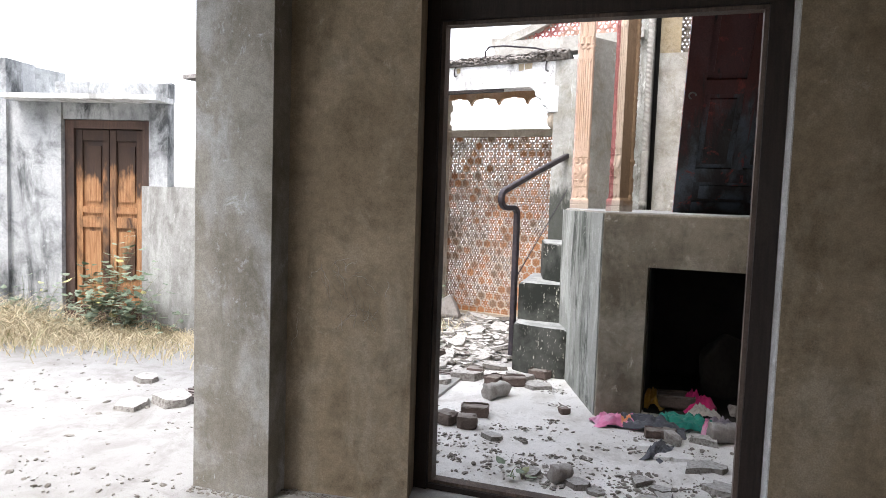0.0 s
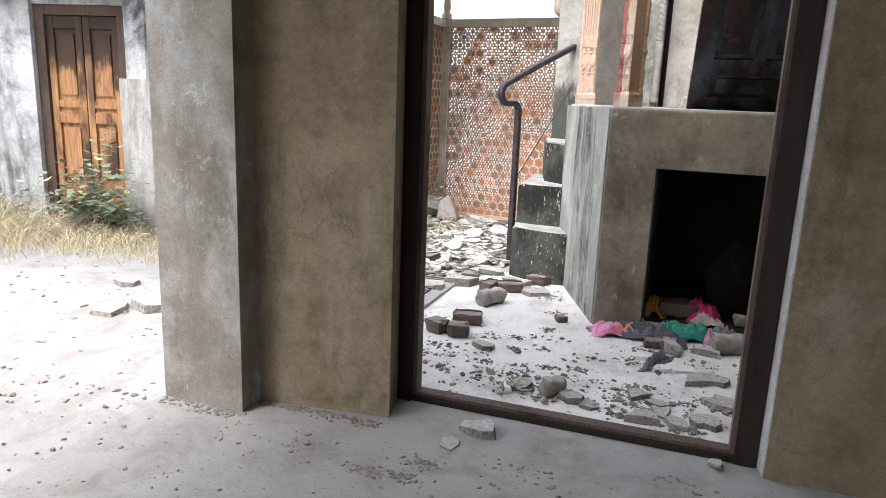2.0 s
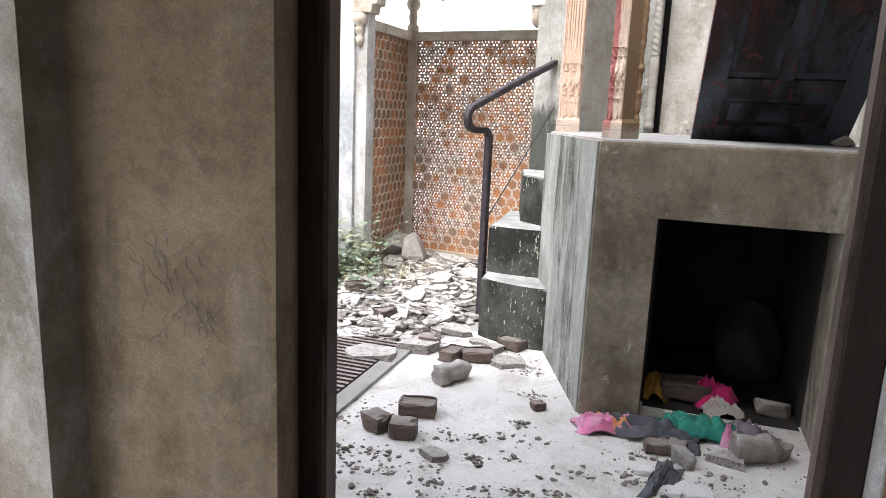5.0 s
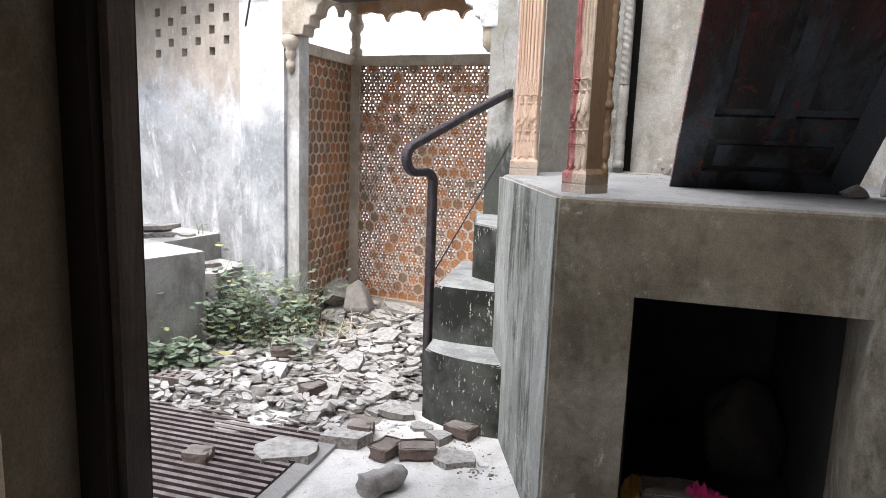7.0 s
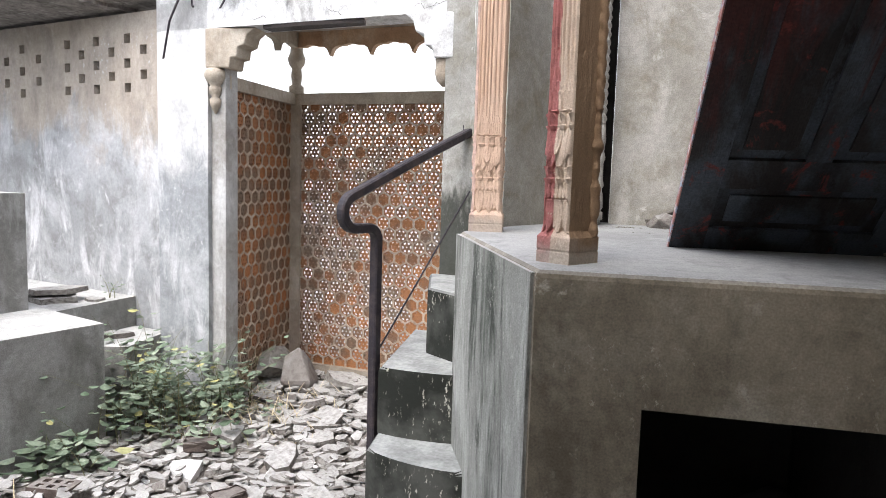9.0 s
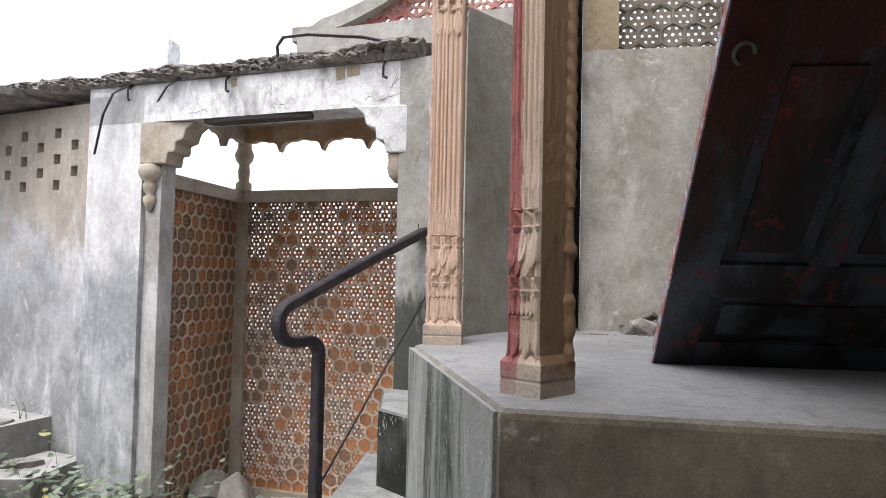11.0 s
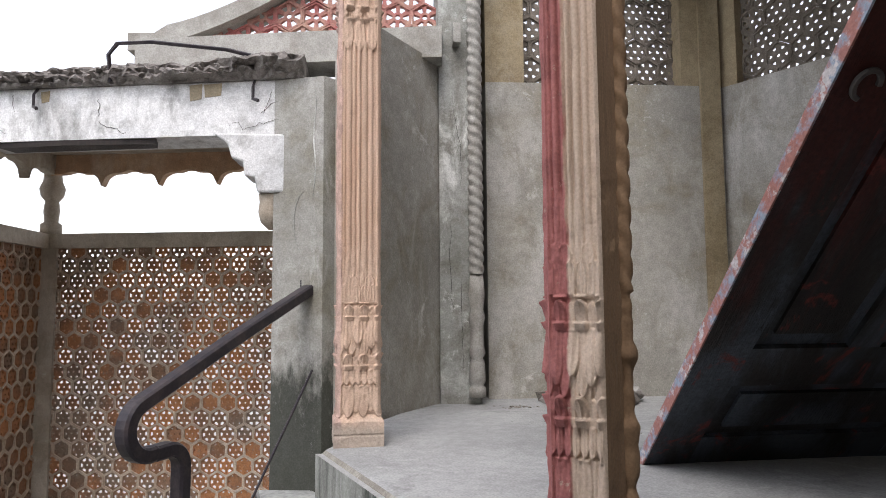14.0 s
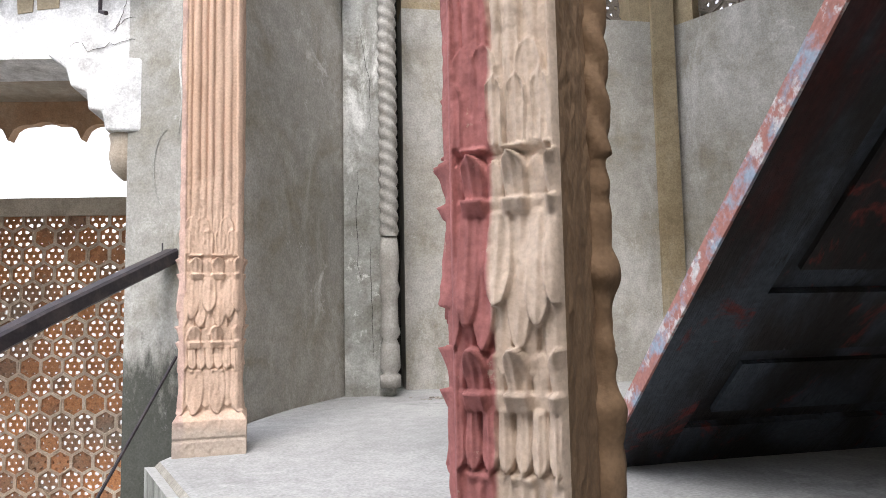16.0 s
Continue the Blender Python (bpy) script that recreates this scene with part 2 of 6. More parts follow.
def stone_mat(name, cream, warm, red, edge, noise_red):
    """Carved sandstone, with old red paint left of the line x = edge in the stone's own frame."""
    n = Nodes(name, 0.85, local=True)
    z = n.axis(2, n.obj)
    x = n.axis(0, n.obj)
    c = n.mix(n.ramp(n.noise(5, 5, 0.6, (1, 1, 0.3)), 0.36, 0.66), cream, warm)
    c = n.mix(n.ramp(n.noise(16, 5, 0.65), 0.55, 0.75, 0, 0.55), c, tuple(v * 0.62 for v in warm))
    wob = n.math("ADD", x, n.ramp(n.noise(14, 4), 0.2, 0.8, -noise_red, noise_red))
    worn = n.ramp(n.noise(46, 5, 0.7), 0.30, 0.37, 0.25, 1.0)
    fac = n.math("MULTIPLY", n.ramp(wob, edge - 0.002, edge + 0.002, 1, 0), worn)
    c = n.mix(fac, c, n.mix(n.ramp(n.noise(26, 5, 0.7), 0.38, 0.62), red, tuple(v * 0.66 for v in red)))
    grey = n.ramp(n.math("ADD", z, n.ramp(n.noise(12, 3), 0, 1, -0.05, 0.05)), 0.03, 0.07, 0.7, 0)
    c = n.mix(grey, c, (0.4, 0.36, 0.31))
    c = n.grain(c, 220, 0.85, 1.1)
    return n.done(c, n.math("ADD", n.noise(60, 5), n.noise(240, 2)), 0.18, 0.003)


def tile_mat():
    """Fired clay, each tile of its own tone, from orange to sooty grey."""
    n = Nodes("fired_clay", 0.85, local=True)
    big = n.node("ShaderNodeTexNoise")
    big.inputs["Scale"].default_value, big.inputs["Detail"].default_value = 3.4, 3
    n.link(n.node("ShaderNodeNewGeometry").outputs["Position"], big.inputs["Vector"])
    k = n.math("ADD", n.math("MULTIPLY", n.rand, 0.38), n.math("MULTIPLY", n.ramp(big.outputs[0], 0.34, 0.66), 0.62))
    c = n.mix(n.ramp(k, 0.2, 0.45), (0.47, 0.215, 0.095), (0.38, 0.18, 0.09))
    c = n.mix(n.ramp(k, 0.42, 0.56), c, (0.28, 0.165, 0.105))
    c = n.mix(n.ramp(k, 0.60, 0.78), c, (0.255, 0.19, 0.14))
    c = n.mix(n.ramp(n.noise(30, 5, 0.7), 0.56, 0.68, 0, 0.6), c, (0.36, 0.3, 0.23))
    c = n.grain(c, 150, 0.7, 1.2)
    return n.done(c, n.noise(120, 3), 0.4, 0.004)


def rim_mat():
    n = Nodes("pale_mortar", 0.9)
    c = n.mix(n.ramp(n.noise(4, 5, 0.65), 0.38, 0.62), (0.60, 0.51, 0.405), (0.46, 0.355, 0.265))
    c = n.mix(n.ramp(n.noise(22, 4), 0.55, 0.7, 0, 0.7), c, (0.3, 0.2, 0.14))
    return n.done(n.grain(c, 150), n.noise(90, 4), 0.4, 0.003)


def red_jali_mat():
    n = Nodes("red_washed_stone", 0.85)
    c = n.mix(n.ramp(n.noise(9, 5, 0.6), 0.4, 0.62), (0.36, 0.13, 0.12), (0.42, 0.27, 0.21))
    return n.done(n.grain(c, 120), n.noise(80, 4), 0.3, 0.003)


def wood_mat(name, a, b, dark, grain_dir=(9, 9, 0.7), dark_at=0.5, rough=0.7, scorch_shade=None):
    n = Nodes(name, rough, local=True)
    c = n.mix(n.ramp(n.noise(6, 6, 0.65, grain_dir, 0.6), 0.35, 0.65), a, b)
    c = n.mix(n.ramp(n.noise(3.0, 5, 0.6, (1, 1, 0.45), 0.5), dark_at, dark_at + 0.15, 0, 0.9), c, dark)
    # Top darkened with scorch marks and the canopy's shade painted in.
    if scorch_shade:
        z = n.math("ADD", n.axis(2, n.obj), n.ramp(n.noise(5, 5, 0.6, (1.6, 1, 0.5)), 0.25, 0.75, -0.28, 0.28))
        c = n.mix(n.ramp(z, scorch_shade, scorch_shade + 0.16, 0, 0.93), c, dark)
    c = n.grain(c, 160, 0.8, 1.15)
    return n.done(c, n.noise(22, 6, 0.6, grain_dir), 0.4, 0.004)


def paint_mat(name="peeling_blue_and_red_paint"):
    """Old door paint: slate blue worn off to near-black wood, with red runs over the upper part."""
    n = Nodes(name, 0.55, local=True)
    z = n.axis(2, n.obj)
    c = n.mix(n.ramp(n.noise(5.5, 6, 0.65, (1, 1, 0.4)), 0.4, 0.6), (0.03, 0.026, 0.025), (0.014, 0.012, 0.011))
    c = n.mix(n.ramp(n.noise(3.4, 6, 0.62, (1.3, 1, 0.55), 0.4), 0.44, 0.58, 0, 0.85), c, (0.068, 0.082, 0.1))
    redup = n.math("ADD", n.ramp(n.noise(6, 6, 0.65, (1.8, 1, 0.22), 0.5), 0.2, 0.8, -0.6, 0.6), z)
    c = n.mix(n.ramp(redup, 0.72, 0.98, 0, 0.8), c, (0.07, 0.016, 0.013))
    c = n.mix(n.ramp(n.noise(9, 6, 0.7, (1, 1, 0.7), 0.5), 0.60, 0.66, 0, 0.85), c, (0.17, 0.034, 0.03))
    c = n.mix(n.ramp(n.noise(15, 6, 0.7, (1, 1, 0.4)), 0.60, 0.66), c, (0.016, 0.013, 0.012))
    c = n.mix(n.ramp(n.noise(28, 6, 0.75, (1, 1, 0.5)), 0.68, 0.71, 0, 0.6), c, (0.24, 0.25, 0.27))
    return n.done(n.grain(c, 140, 0.7, 1.25), n.noise(30, 6, 0.6, (6, 6, 0.8)), 0.5, 0.005)


def edge_paint_mat():
    n = Nodes("chipped_edge_paint", 0.7, local=True)
    c = n.mix(n.ramp(n.noise(14, 6, 0.7), 0.42, 0.52), (0.33, 0.4, 0.5), (0.42, 0.2, 0.17))
    c = n.mix(n.ramp(n.noise(24, 6, 0.7), 0.54, 0.6), c, (0.62, 0.6, 0.6))
    return n.done(n.grain(c, 140), n.noise(60, 5), 0.4, 0.004)


def rubble_mat(name, a, b, c3, dust=(0.55, 0.54, 0.51)):
    n = Nodes(name, 0.9, local=True)
    c = n.mix(n.rand, a, b)
    c = n.mix(n.ramp(n.noise(14, 5), 0.45, 0.65, 0, 0.8), c, c3)
    c = n.mix(n.math("MULTIPLY", n.up(0.6, 0.9), n.ramp(n.noise(9, 4), 0.3, 0.6, 0.25, 0.9)), c, dust)
    return n.done(n.grain(c, 120), n.math("ADD", n.noise(40, 5), n.noise(160, 3)), 0.5, 0.004)


def leaf_mat(name, a, b, c3):
    n = Nodes(name, 0.6)
    r = n.node("ShaderNodeNewGeometry").outputs["Random Per Island"]
    c = n.mix(r, a, b)
    c = n.mix(n.ramp(r, 0.94, 0.97), c, c3)
    n.done(n.grain(c, 60))
    n.b.inputs["Transmission Weight"].default_value = 0.0
    n.b.inputs["Subsurface Weight"].default_value = 0.0
    return n.m


def cloth_mat(name, a, b, c3=None):
    n = Nodes(name, 0.95)
    c = n.mix(n.ramp(n.noise(11, 4), 0.4, 0.6), a, b)
    if c3:
        c = n.mix(n.ramp(n.noise(7, 4, 0.6, None, 0.8), 0.5, 0.56), c, c3)
    n.b.inputs["Sheen Weight"].default_value = 0.2
    return n.done(n.grain(c, 300), n.noise(300, 2), 0.2, 0.002)


def iron_mat():
    n = Nodes("rusty_painted_iron", 0.38)
    c = n.mix(n.ramp(n.noise(25, 5), 0.45, 0.65), (0.034, 0.03, 0.036), (0.062, 0.05, 0.052))
    return n.done(n.grain(c, 150), n.noise(80, 4), 0.3, 0.002)


# One cement, three tones: the light on each floor is painted into its colour.
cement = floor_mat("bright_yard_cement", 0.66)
strip_cement = floor_mat("dusty_passage_cement_lit", 1.28)
room_cement = floor_mat("dusty_room_cement_shaded", 0.6)
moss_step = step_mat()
stone_near = stone_mat("sandstone_half_painted_red", (0.6, 0.49, 0.395), (0.48, 0.37, 0.285), (0.42, 0.165, 0.155), -0.009, 0.004)
stone_far = stone_mat("pink_sandstone", (0.62, 0.46, 0.355), (0.52, 0.35, 0.25), (0.60, 0.42, 0.35), -0.05, 0.01)
# Brown stone of the column's plain side, darkened in colour for its shade.
stone_brown = stone_mat("brown_shade_sandstone", (0.29, 0.195, 0.12), (0.21, 0.135, 0.08), (0.3, 0.2, 0.13), -9.0, 0.01)
stone_grey = plaster_mat("grey_carved_stucco", (0.4, 0.39, 0.36), (0.33, 0.32, 0.29), (0.52, 0.51, 0.48), (0.22, 0.2, 0.17), 0.4, 0.4)
stone_lattice = plaster_mat("brown_lattice_stone", (0.24, 0.21, 0.175), (0.18, 0.155, 0.13), (0.34, 0.31, 0.27), (0.1, 0.085, 0.065), 0.5, 0.4)
plaster_ochre = plaster_mat("ochre_stained_plaster", (0.38, 0.31, 0.2), (0.3, 0.24, 0.15), (0.5, 0.46, 0.38), (0.2, 0.15, 0.085), 0.6, 0.4)
roof_rough = plaster_mat("broken_roof_concrete", (0.27, 0.245, 0.225), (0.17, 0.155, 0.14), (0.42, 0.4, 0.38), (0.07, 0.06, 0.055), 0.7, 0.6, None, 4.0)
stone_bay = plaster_mat("warm_bay_stone", (0.5, 0.44, 0.36), (0.4, 0.34, 0.27), (0.6, 0.57, 0.5), (0.24, 0.2, 0.15), 0.4, 0.4)
stone_eave = plaster_mat("orange_stained_eave_stone", (0.5, 0.33, 0.2), (0.42, 0.25, 0.15), (0.6, 0.5, 0.4), (0.3, 0.18, 0.11), 0.3, 0.5)
clay, rim = tile_mat(), rim_mat()
red_jali = red_jali_mat()
frame_wood = wood_mat("black_brown_frame_wood", (0.030, 0.021, 0.017), (0.016, 0.012, 0.010), (0.045, 0.034, 0.027), (9, 9, 0.7), 0.6, 0.55)
bead_wood = wood_mat("grey_brown_bead_wood", (0.14, 0.105, 0.085), (0.07, 0.052, 0.042), (0.03, 0.022, 0.018), (9, 9, 0.7), 0.52, 0.5)
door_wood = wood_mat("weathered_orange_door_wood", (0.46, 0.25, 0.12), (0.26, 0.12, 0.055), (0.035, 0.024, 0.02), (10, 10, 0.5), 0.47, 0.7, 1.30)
door_frame_wood = wood_mat("dark_door_frame_wood", (0.12, 0.075, 0.055), (0.08, 0.05, 0.04), (0.04, 0.03, 0.025))
peeling, edge_paint = paint_mat(), edge_paint_mat()
brick_mat = rubble_mat("dusty_brick", (0.16, 0.115, 0.098), (0.13, 0.105, 0.092), (0.085, 0.066, 0.058), (0.31, 0.285, 0.262))
slab_mat = rubble_mat("broken_plaster_slab", (0.34, 0.325, 0.30), (0.15, 0.135, 0.12), (0.11, 0.095, 0.082), (0.53, 0.525, 0.505))
white_mat = rubble_mat("white_marble_chip", (0.78, 0.78, 0.77), (0.72, 0.72, 0.7), (0.6, 0.58, 0.55), (0.8, 0.8, 0.78))
soil_mat = rubble_mat("gritty_soil", (0.17, 0.15, 0.13), (0.17, 0.15, 0.13), (0.11, 0.095, 0.082), (0.27, 0.245, 0.22))
dirt_mat = rubble_mat("dark_dirt", (0.15, 0.135, 0.118), (0.2, 0.18, 0.155), (0.09, 0.08, 0.07), (0.3, 0.28, 0.25))
rock_mat = rubble_mat("grey_rock", (0.32, 0.305, 0.285), (0.24, 0.215, 0.195), (0.18, 0.155, 0.138), (0.46, 0.45, 0.43))
leaves = leaf_mat("green_leaves", (0.11, 0.16, 0.10), (0.33, 0.385, 0.29), (0.44, 0.42, 0.18))
dry = leaf_mat("dry_grass_blades", (0.52, 0.43, 0.27), (0.70, 0.62, 0.44), (0.3, 0.3, 0.14))
twig = leaf_mat("green_stems", (0.13, 0.15, 0.07), (0.2, 0.18, 0.09), (0.2, 0.16, 0.1))
iron = iron_mat()
slat_mat = rubble_mat("rusty_grating_bar", (0.05, 0.034, 0.034), (0.06, 0.04, 0.04), (0.08, 0.06, 0.055), (0.33, 0.295, 0.28))
# Boulder and grating sheet darkened in colour for the shade they lie in.
boulder_mat = rubble_mat("shade_dark_stone", (0.045, 0.039, 0.034), (0.04, 0.035, 0.03), (0.028, 0.025, 0.021), (0.055, 0.048, 0.042))
cloth_pink = cloth_mat("pink_and_orange_print", (0.65, 0.2, 0.36), (0.6, 0.32, 0.45), (0.75, 0.3, 0.12))
cloth_grey = cloth_mat("charcoal_cloth", (0.07, 0.075, 0.09), (0.1, 0.105, 0.12))
cloth_green = cloth_mat("green_cloth", (0.03, 0.26, 0.19), (0.02, 0.2, 0.16))
cloth_hot = cloth_mat("magenta_cloth", (0.7, 0.03, 0.2), (0.6, 0.03, 0.18))
cloth_white = cloth_mat("soiled_white_cloth", (0.6, 0.57, 0.53), (0.5, 0.46, 0.43))
cloth_yellow = cloth_mat("ochre_cloth", (0.4, 0.22, 0.04), (0.3, 0.16, 0.03))
cloth_mauve = cloth_mat("mauve_grey_cloth", (0.28, 0.24, 0.28), (0.2, 0.18, 0.21))

chalk = plaster_mat("chalky_scratch", (0.5, 0.46, 0.4), (0.4, 0.36, 0.3), (0.56, 0.53, 0.48), (0.3, 0.26, 0.2), 0.2, 0.4)
crack_dark = plaster_mat("dark_crack", (0.12, 0.11, 0.1), (0.09, 0.085, 0.08), (0.16, 0.15, 0.14), (0.06, 0.055, 0.05), 0.3, 0.2)
# ---- setting: the room behind the doorway ----
Z_PLAT = 1.27


def slab(name, poly, z0, z1, material, round_by=0.012, parent=None):
    bm = prism(bmesh.new(), poly, z0, z1)
    if round_by:
        bevel(bm, round_by, 2)
    return tagged(part(name, bm, material, parent), kind="structure" if parent is None else "")


def rect(x0, x1, y0, y1):
    return [(x0, y0), (x1, y0), (x1, y1), (x0, y1)]


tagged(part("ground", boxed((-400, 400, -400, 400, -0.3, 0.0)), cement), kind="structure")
slab("wall_pier", [(-1.985, 2.44), (-1.60, 2.44), (-1.60, 2.9), (-1.985, 2.9)], 0, 2.5, plaster_pier, 0.015)
slab("wall_west", [(-1.60, 2.57), (-1.04, 2.64), (-1.085, 2.83), (-1.085, 2.98), (-1.60, 2.9)], 0, 2.5, plaster, 0.015)
slab("wall_east", [(0.364, 2.757), (3.2, 2.777), (3.2, 3.05), (0.352, 3.05), (0.352, 2.83)], 0, 2.5, plaster, 0.006)
# Thin pale facing added: yard light on the reveal painted as lighter plaster.
slab("wall_reveal_lit", [(0.348, 2.828), (0.359, 2.760), (0.365, 2.760), (0.354, 2.828)], 0, 2.5, plaster_tan, 0)
slab("wall_lintel", [(-1.085, 2.70), (0.348, 2.78), (0.348, 3.05), (-1.085, 2.97)], 2.27, 2.5, plaster, 0.012)
slab("beam", rect(-7.0, 3.2, 2.5, 3.0), 2.5, 2.9, plaster, 0)
slab("ceiling", rect(-2.3, 3.2, -3.6, 2.5), 2.62, 2.9, plaster, 0)
# Thin sheet carrying the darker, shaded room tone.
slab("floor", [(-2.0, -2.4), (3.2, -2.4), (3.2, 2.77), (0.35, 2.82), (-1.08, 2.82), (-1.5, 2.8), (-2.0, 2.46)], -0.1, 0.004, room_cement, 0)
slab("wall_room_east", rect(3.2, 3.4, -6.0, 7.2), 0, 2.9, plaster, 0)
# Unseen block added above the beam to keep sun off the platform.
slab("unseen_sun_block", rect(-2.2, 3.2, 2.5, 3.0), 2.9, 3.6, plaster, 0)
# Thin sheet added so the passage can carry the lighter, lit tone.
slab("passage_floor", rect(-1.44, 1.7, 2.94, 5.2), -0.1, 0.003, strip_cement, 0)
# Unseen slab and end wall, added to cut light from the right.
slab("unseen_passage_roof", rect(0.85, 3.2, 3.0, 4.29), 2.95, 3.1, plaster, 0)
slab("wall_unseen_passage_end", rect(1.7, 1.9, 3.05, 4.23), 0, 3.0, plaster, 0)

door_case = empty("door_frame_1", label="black-brown wooden door frame with a raised sill", category="door frame", kind="structure")


def bar(name, x0, x1, y0, y1, z0, z1, parent, material, lip):
    """One member of the door frame: a bar with a stepped rebate along its inner edge."""
    bm = boxed((x0, x1, y0, y1, z0, z1))
    bevel(bm, 0.008, 2)
    ob = part(name, bm, material, parent)
    bm = boxed(lip)
    bevel(bm, 0.005, 2)
    part("bead", bm, bead_wood, ob, "bead paler than the frame")
    return ob


bar("jamb", -1.083, -1.022, 2.82, 2.93, 0.0, 2.268, door_case, frame_wood, (-1.022, -1.004, 2.845, 2.905, 0.038, 2.062))
bar("jamb", 0.268, 0.346, 2.83, 2.94, 0.0, 2.268, door_case, frame_wood, (0.252, 0.268, 2.855, 2.915, 0.038, 2.062))
bar("head", -1.022, 0.268, 2.825, 2.935, 2.077, 2.268, door_case, frame_wood, (-1.022, 0.268, 2.85, 2.91, 2.062, 2.077))
bar("sill", -1.022, 0.268, 2.838, 2.935, 0.0, 0.024, door_case, frame_wood, (-1.022, 0.268, 2.855, 2.91, 0.024, 0.038))

# ---- the raised platform of the pavilion ----
platform = empty("platform", label="waist-high plastered platform with a square recess and mossy side", category="platform", kind="structure")
FL, FR, BK = (-0.435, 4.23), (2.6, 4.23), 6.42
bm = prism(bmesh.new(), [FL, (-0.17, 4.23), (-0.17, 6.42), (-0.5, 6.42), (-0.5, 6.15), (-0.72, 5.75), (-0.85, 5.31)], 0, 0.945)
part("base_left", bm, plaster_plat, platform)
bm = prism(bmesh.new(), rect(0.54, 2.6, 4.23, BK), 0, 0.945)
part("base_right", bm, plaster_plat, platform)
bm = prism(bmesh.new(), [(-0.435, 4.23), (2.6, 4.23), (2.6, BK), (-0.5, BK), (-0.5, 6.15), (-0.72, 5.75), (-0.85, 5.31)], 0.945, Z_PLAT)
bmesh.ops.bevel(bm, geom=[e for e in bm.edges if all(v.co.z > 1.2 for v in e.verts)], offset=0.022, segments=3, affect="EDGES", profile=0.5)
part("deck", bm, plaster_plat, platform)
bm = prism(bmesh.new(), [(-0.45, 4.245), (-0.434, 4.25), (-0.84, 5.31), (-0.866, 5.31)], 0, Z_PLAT - 0.012)
part("side_facing", bm, plaster_moss, platform, "grey plaster facing streaked with dark moss")
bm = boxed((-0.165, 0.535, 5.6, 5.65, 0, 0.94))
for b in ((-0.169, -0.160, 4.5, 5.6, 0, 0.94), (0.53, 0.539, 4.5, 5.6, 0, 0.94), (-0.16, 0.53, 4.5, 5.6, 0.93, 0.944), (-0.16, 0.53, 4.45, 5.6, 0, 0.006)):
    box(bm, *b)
part("recess_lining", bm, dark_inside, platform, "black lining, the recess's shade put into its colour")


def step(name, poly, z0, z1):
    bm = prism(bmesh.new(), poly, z0, z1)
    bmesh.ops.bevel(bm, geom=[e for e in bm.edges if all(abs(v.co.z - z1) < 1e-5 for v in e.verts)], offset=0.025, segments=3, affect="EDGES", profile=0.5)
    return bm


def bowed(a, b, bulge, n=8):
    """A line from a to b that bows outwards to its right."""
    (ax, ay), (bx, by) = a, b
    dx, dy = bx - ax, by - ay
    return [(ax + dx * i / n + dy * bulge * math.sin(math.pi * i / n) ** 0.7, ay + dy * i / n - dx * bulge * math.sin(math.pi * i / n) ** 0.7) for i in range(n + 1)]


stairs = empty("stairs", label="three steep cement steps black with moss", category="stairs", kind="structure")
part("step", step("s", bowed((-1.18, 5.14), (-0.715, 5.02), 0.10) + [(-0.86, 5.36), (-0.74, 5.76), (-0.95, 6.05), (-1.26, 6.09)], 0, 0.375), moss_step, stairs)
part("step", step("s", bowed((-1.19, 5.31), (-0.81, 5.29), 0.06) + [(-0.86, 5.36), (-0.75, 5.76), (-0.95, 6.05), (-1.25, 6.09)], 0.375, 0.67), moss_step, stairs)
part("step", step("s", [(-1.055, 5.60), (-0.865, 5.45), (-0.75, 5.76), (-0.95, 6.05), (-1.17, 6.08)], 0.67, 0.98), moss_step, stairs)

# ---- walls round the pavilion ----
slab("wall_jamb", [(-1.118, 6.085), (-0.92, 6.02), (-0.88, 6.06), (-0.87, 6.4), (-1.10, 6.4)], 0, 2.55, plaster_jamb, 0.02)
slab("wall_diagonal", [(-0.74, 5.745), (-0.46, 6.165), (-0.46, 6.42), (-0.9, 6.42), (-0.88, 6.06)], 0, 2.66, plaster_back, 0.01)
slab("pilaster_1", [(-0.465, 6.14), (-0.315, 6.12), (-0.30, 6.14), (-0.30, 6.44), (-0.465, 6.44)], 1.2, 3.9, plaster_pil, 0.008)
# Black backing paints the gap beside the pilaster dark.
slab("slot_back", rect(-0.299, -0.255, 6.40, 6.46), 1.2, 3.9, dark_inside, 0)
slab("wall_back_low", rect(-0.254, 0.80, 6.26, 6.42), 1.2, 2.62, plaster_back, 0.008)
slab("wall_back_left", rect(-0.254, -0.085, 6.26, 6.42), 2.62, 3.9, plaster_ochre, 0.006)
slab("wall_back_right", rect(0.62, 0.80, 6.26, 6.42), 2.62, 3.9, plaster_ochre, 0.006)
ux, uy = 0.52, -0.854


def along(x, y, s, d):
    return (x + ux * s - uy * d, y + uy * s + ux * d)


def strip(s0, s1, d=0.12):
    return [along(0.80, 6.30, s0, 0), along(0.80, 6.30, s1, 0), along(0.80, 6.30, s1, d), along(0.80, 6.30, s0, d)]


slab("corner_strip", [(0.70, 6.245), (0.79, 6.245), (0.79, 6.262), (0.70, 6.262)], 1.272, 3.9, plaster_ochre, 0.004)
slab("wall_side_low", strip(0.0, 2.3), 1.2, 2.62, plaster_back, 0.008)
slab("wall_side_a", strip(0.0, 0.10), 2.62, 3.9, plaster_ochre, 0.006)
slab("wall_side_b", strip(0.85, 2.3), 2.62, 3.9, plaster_back, 0.006)
# Out-of-view roof and end wall added to darken the pavilion's right side.
slab("unseen_pavilion_roof", rect(0.35, 2.6, 4.15, 6.29), 3.28, 3.45, plaster_back, 0)
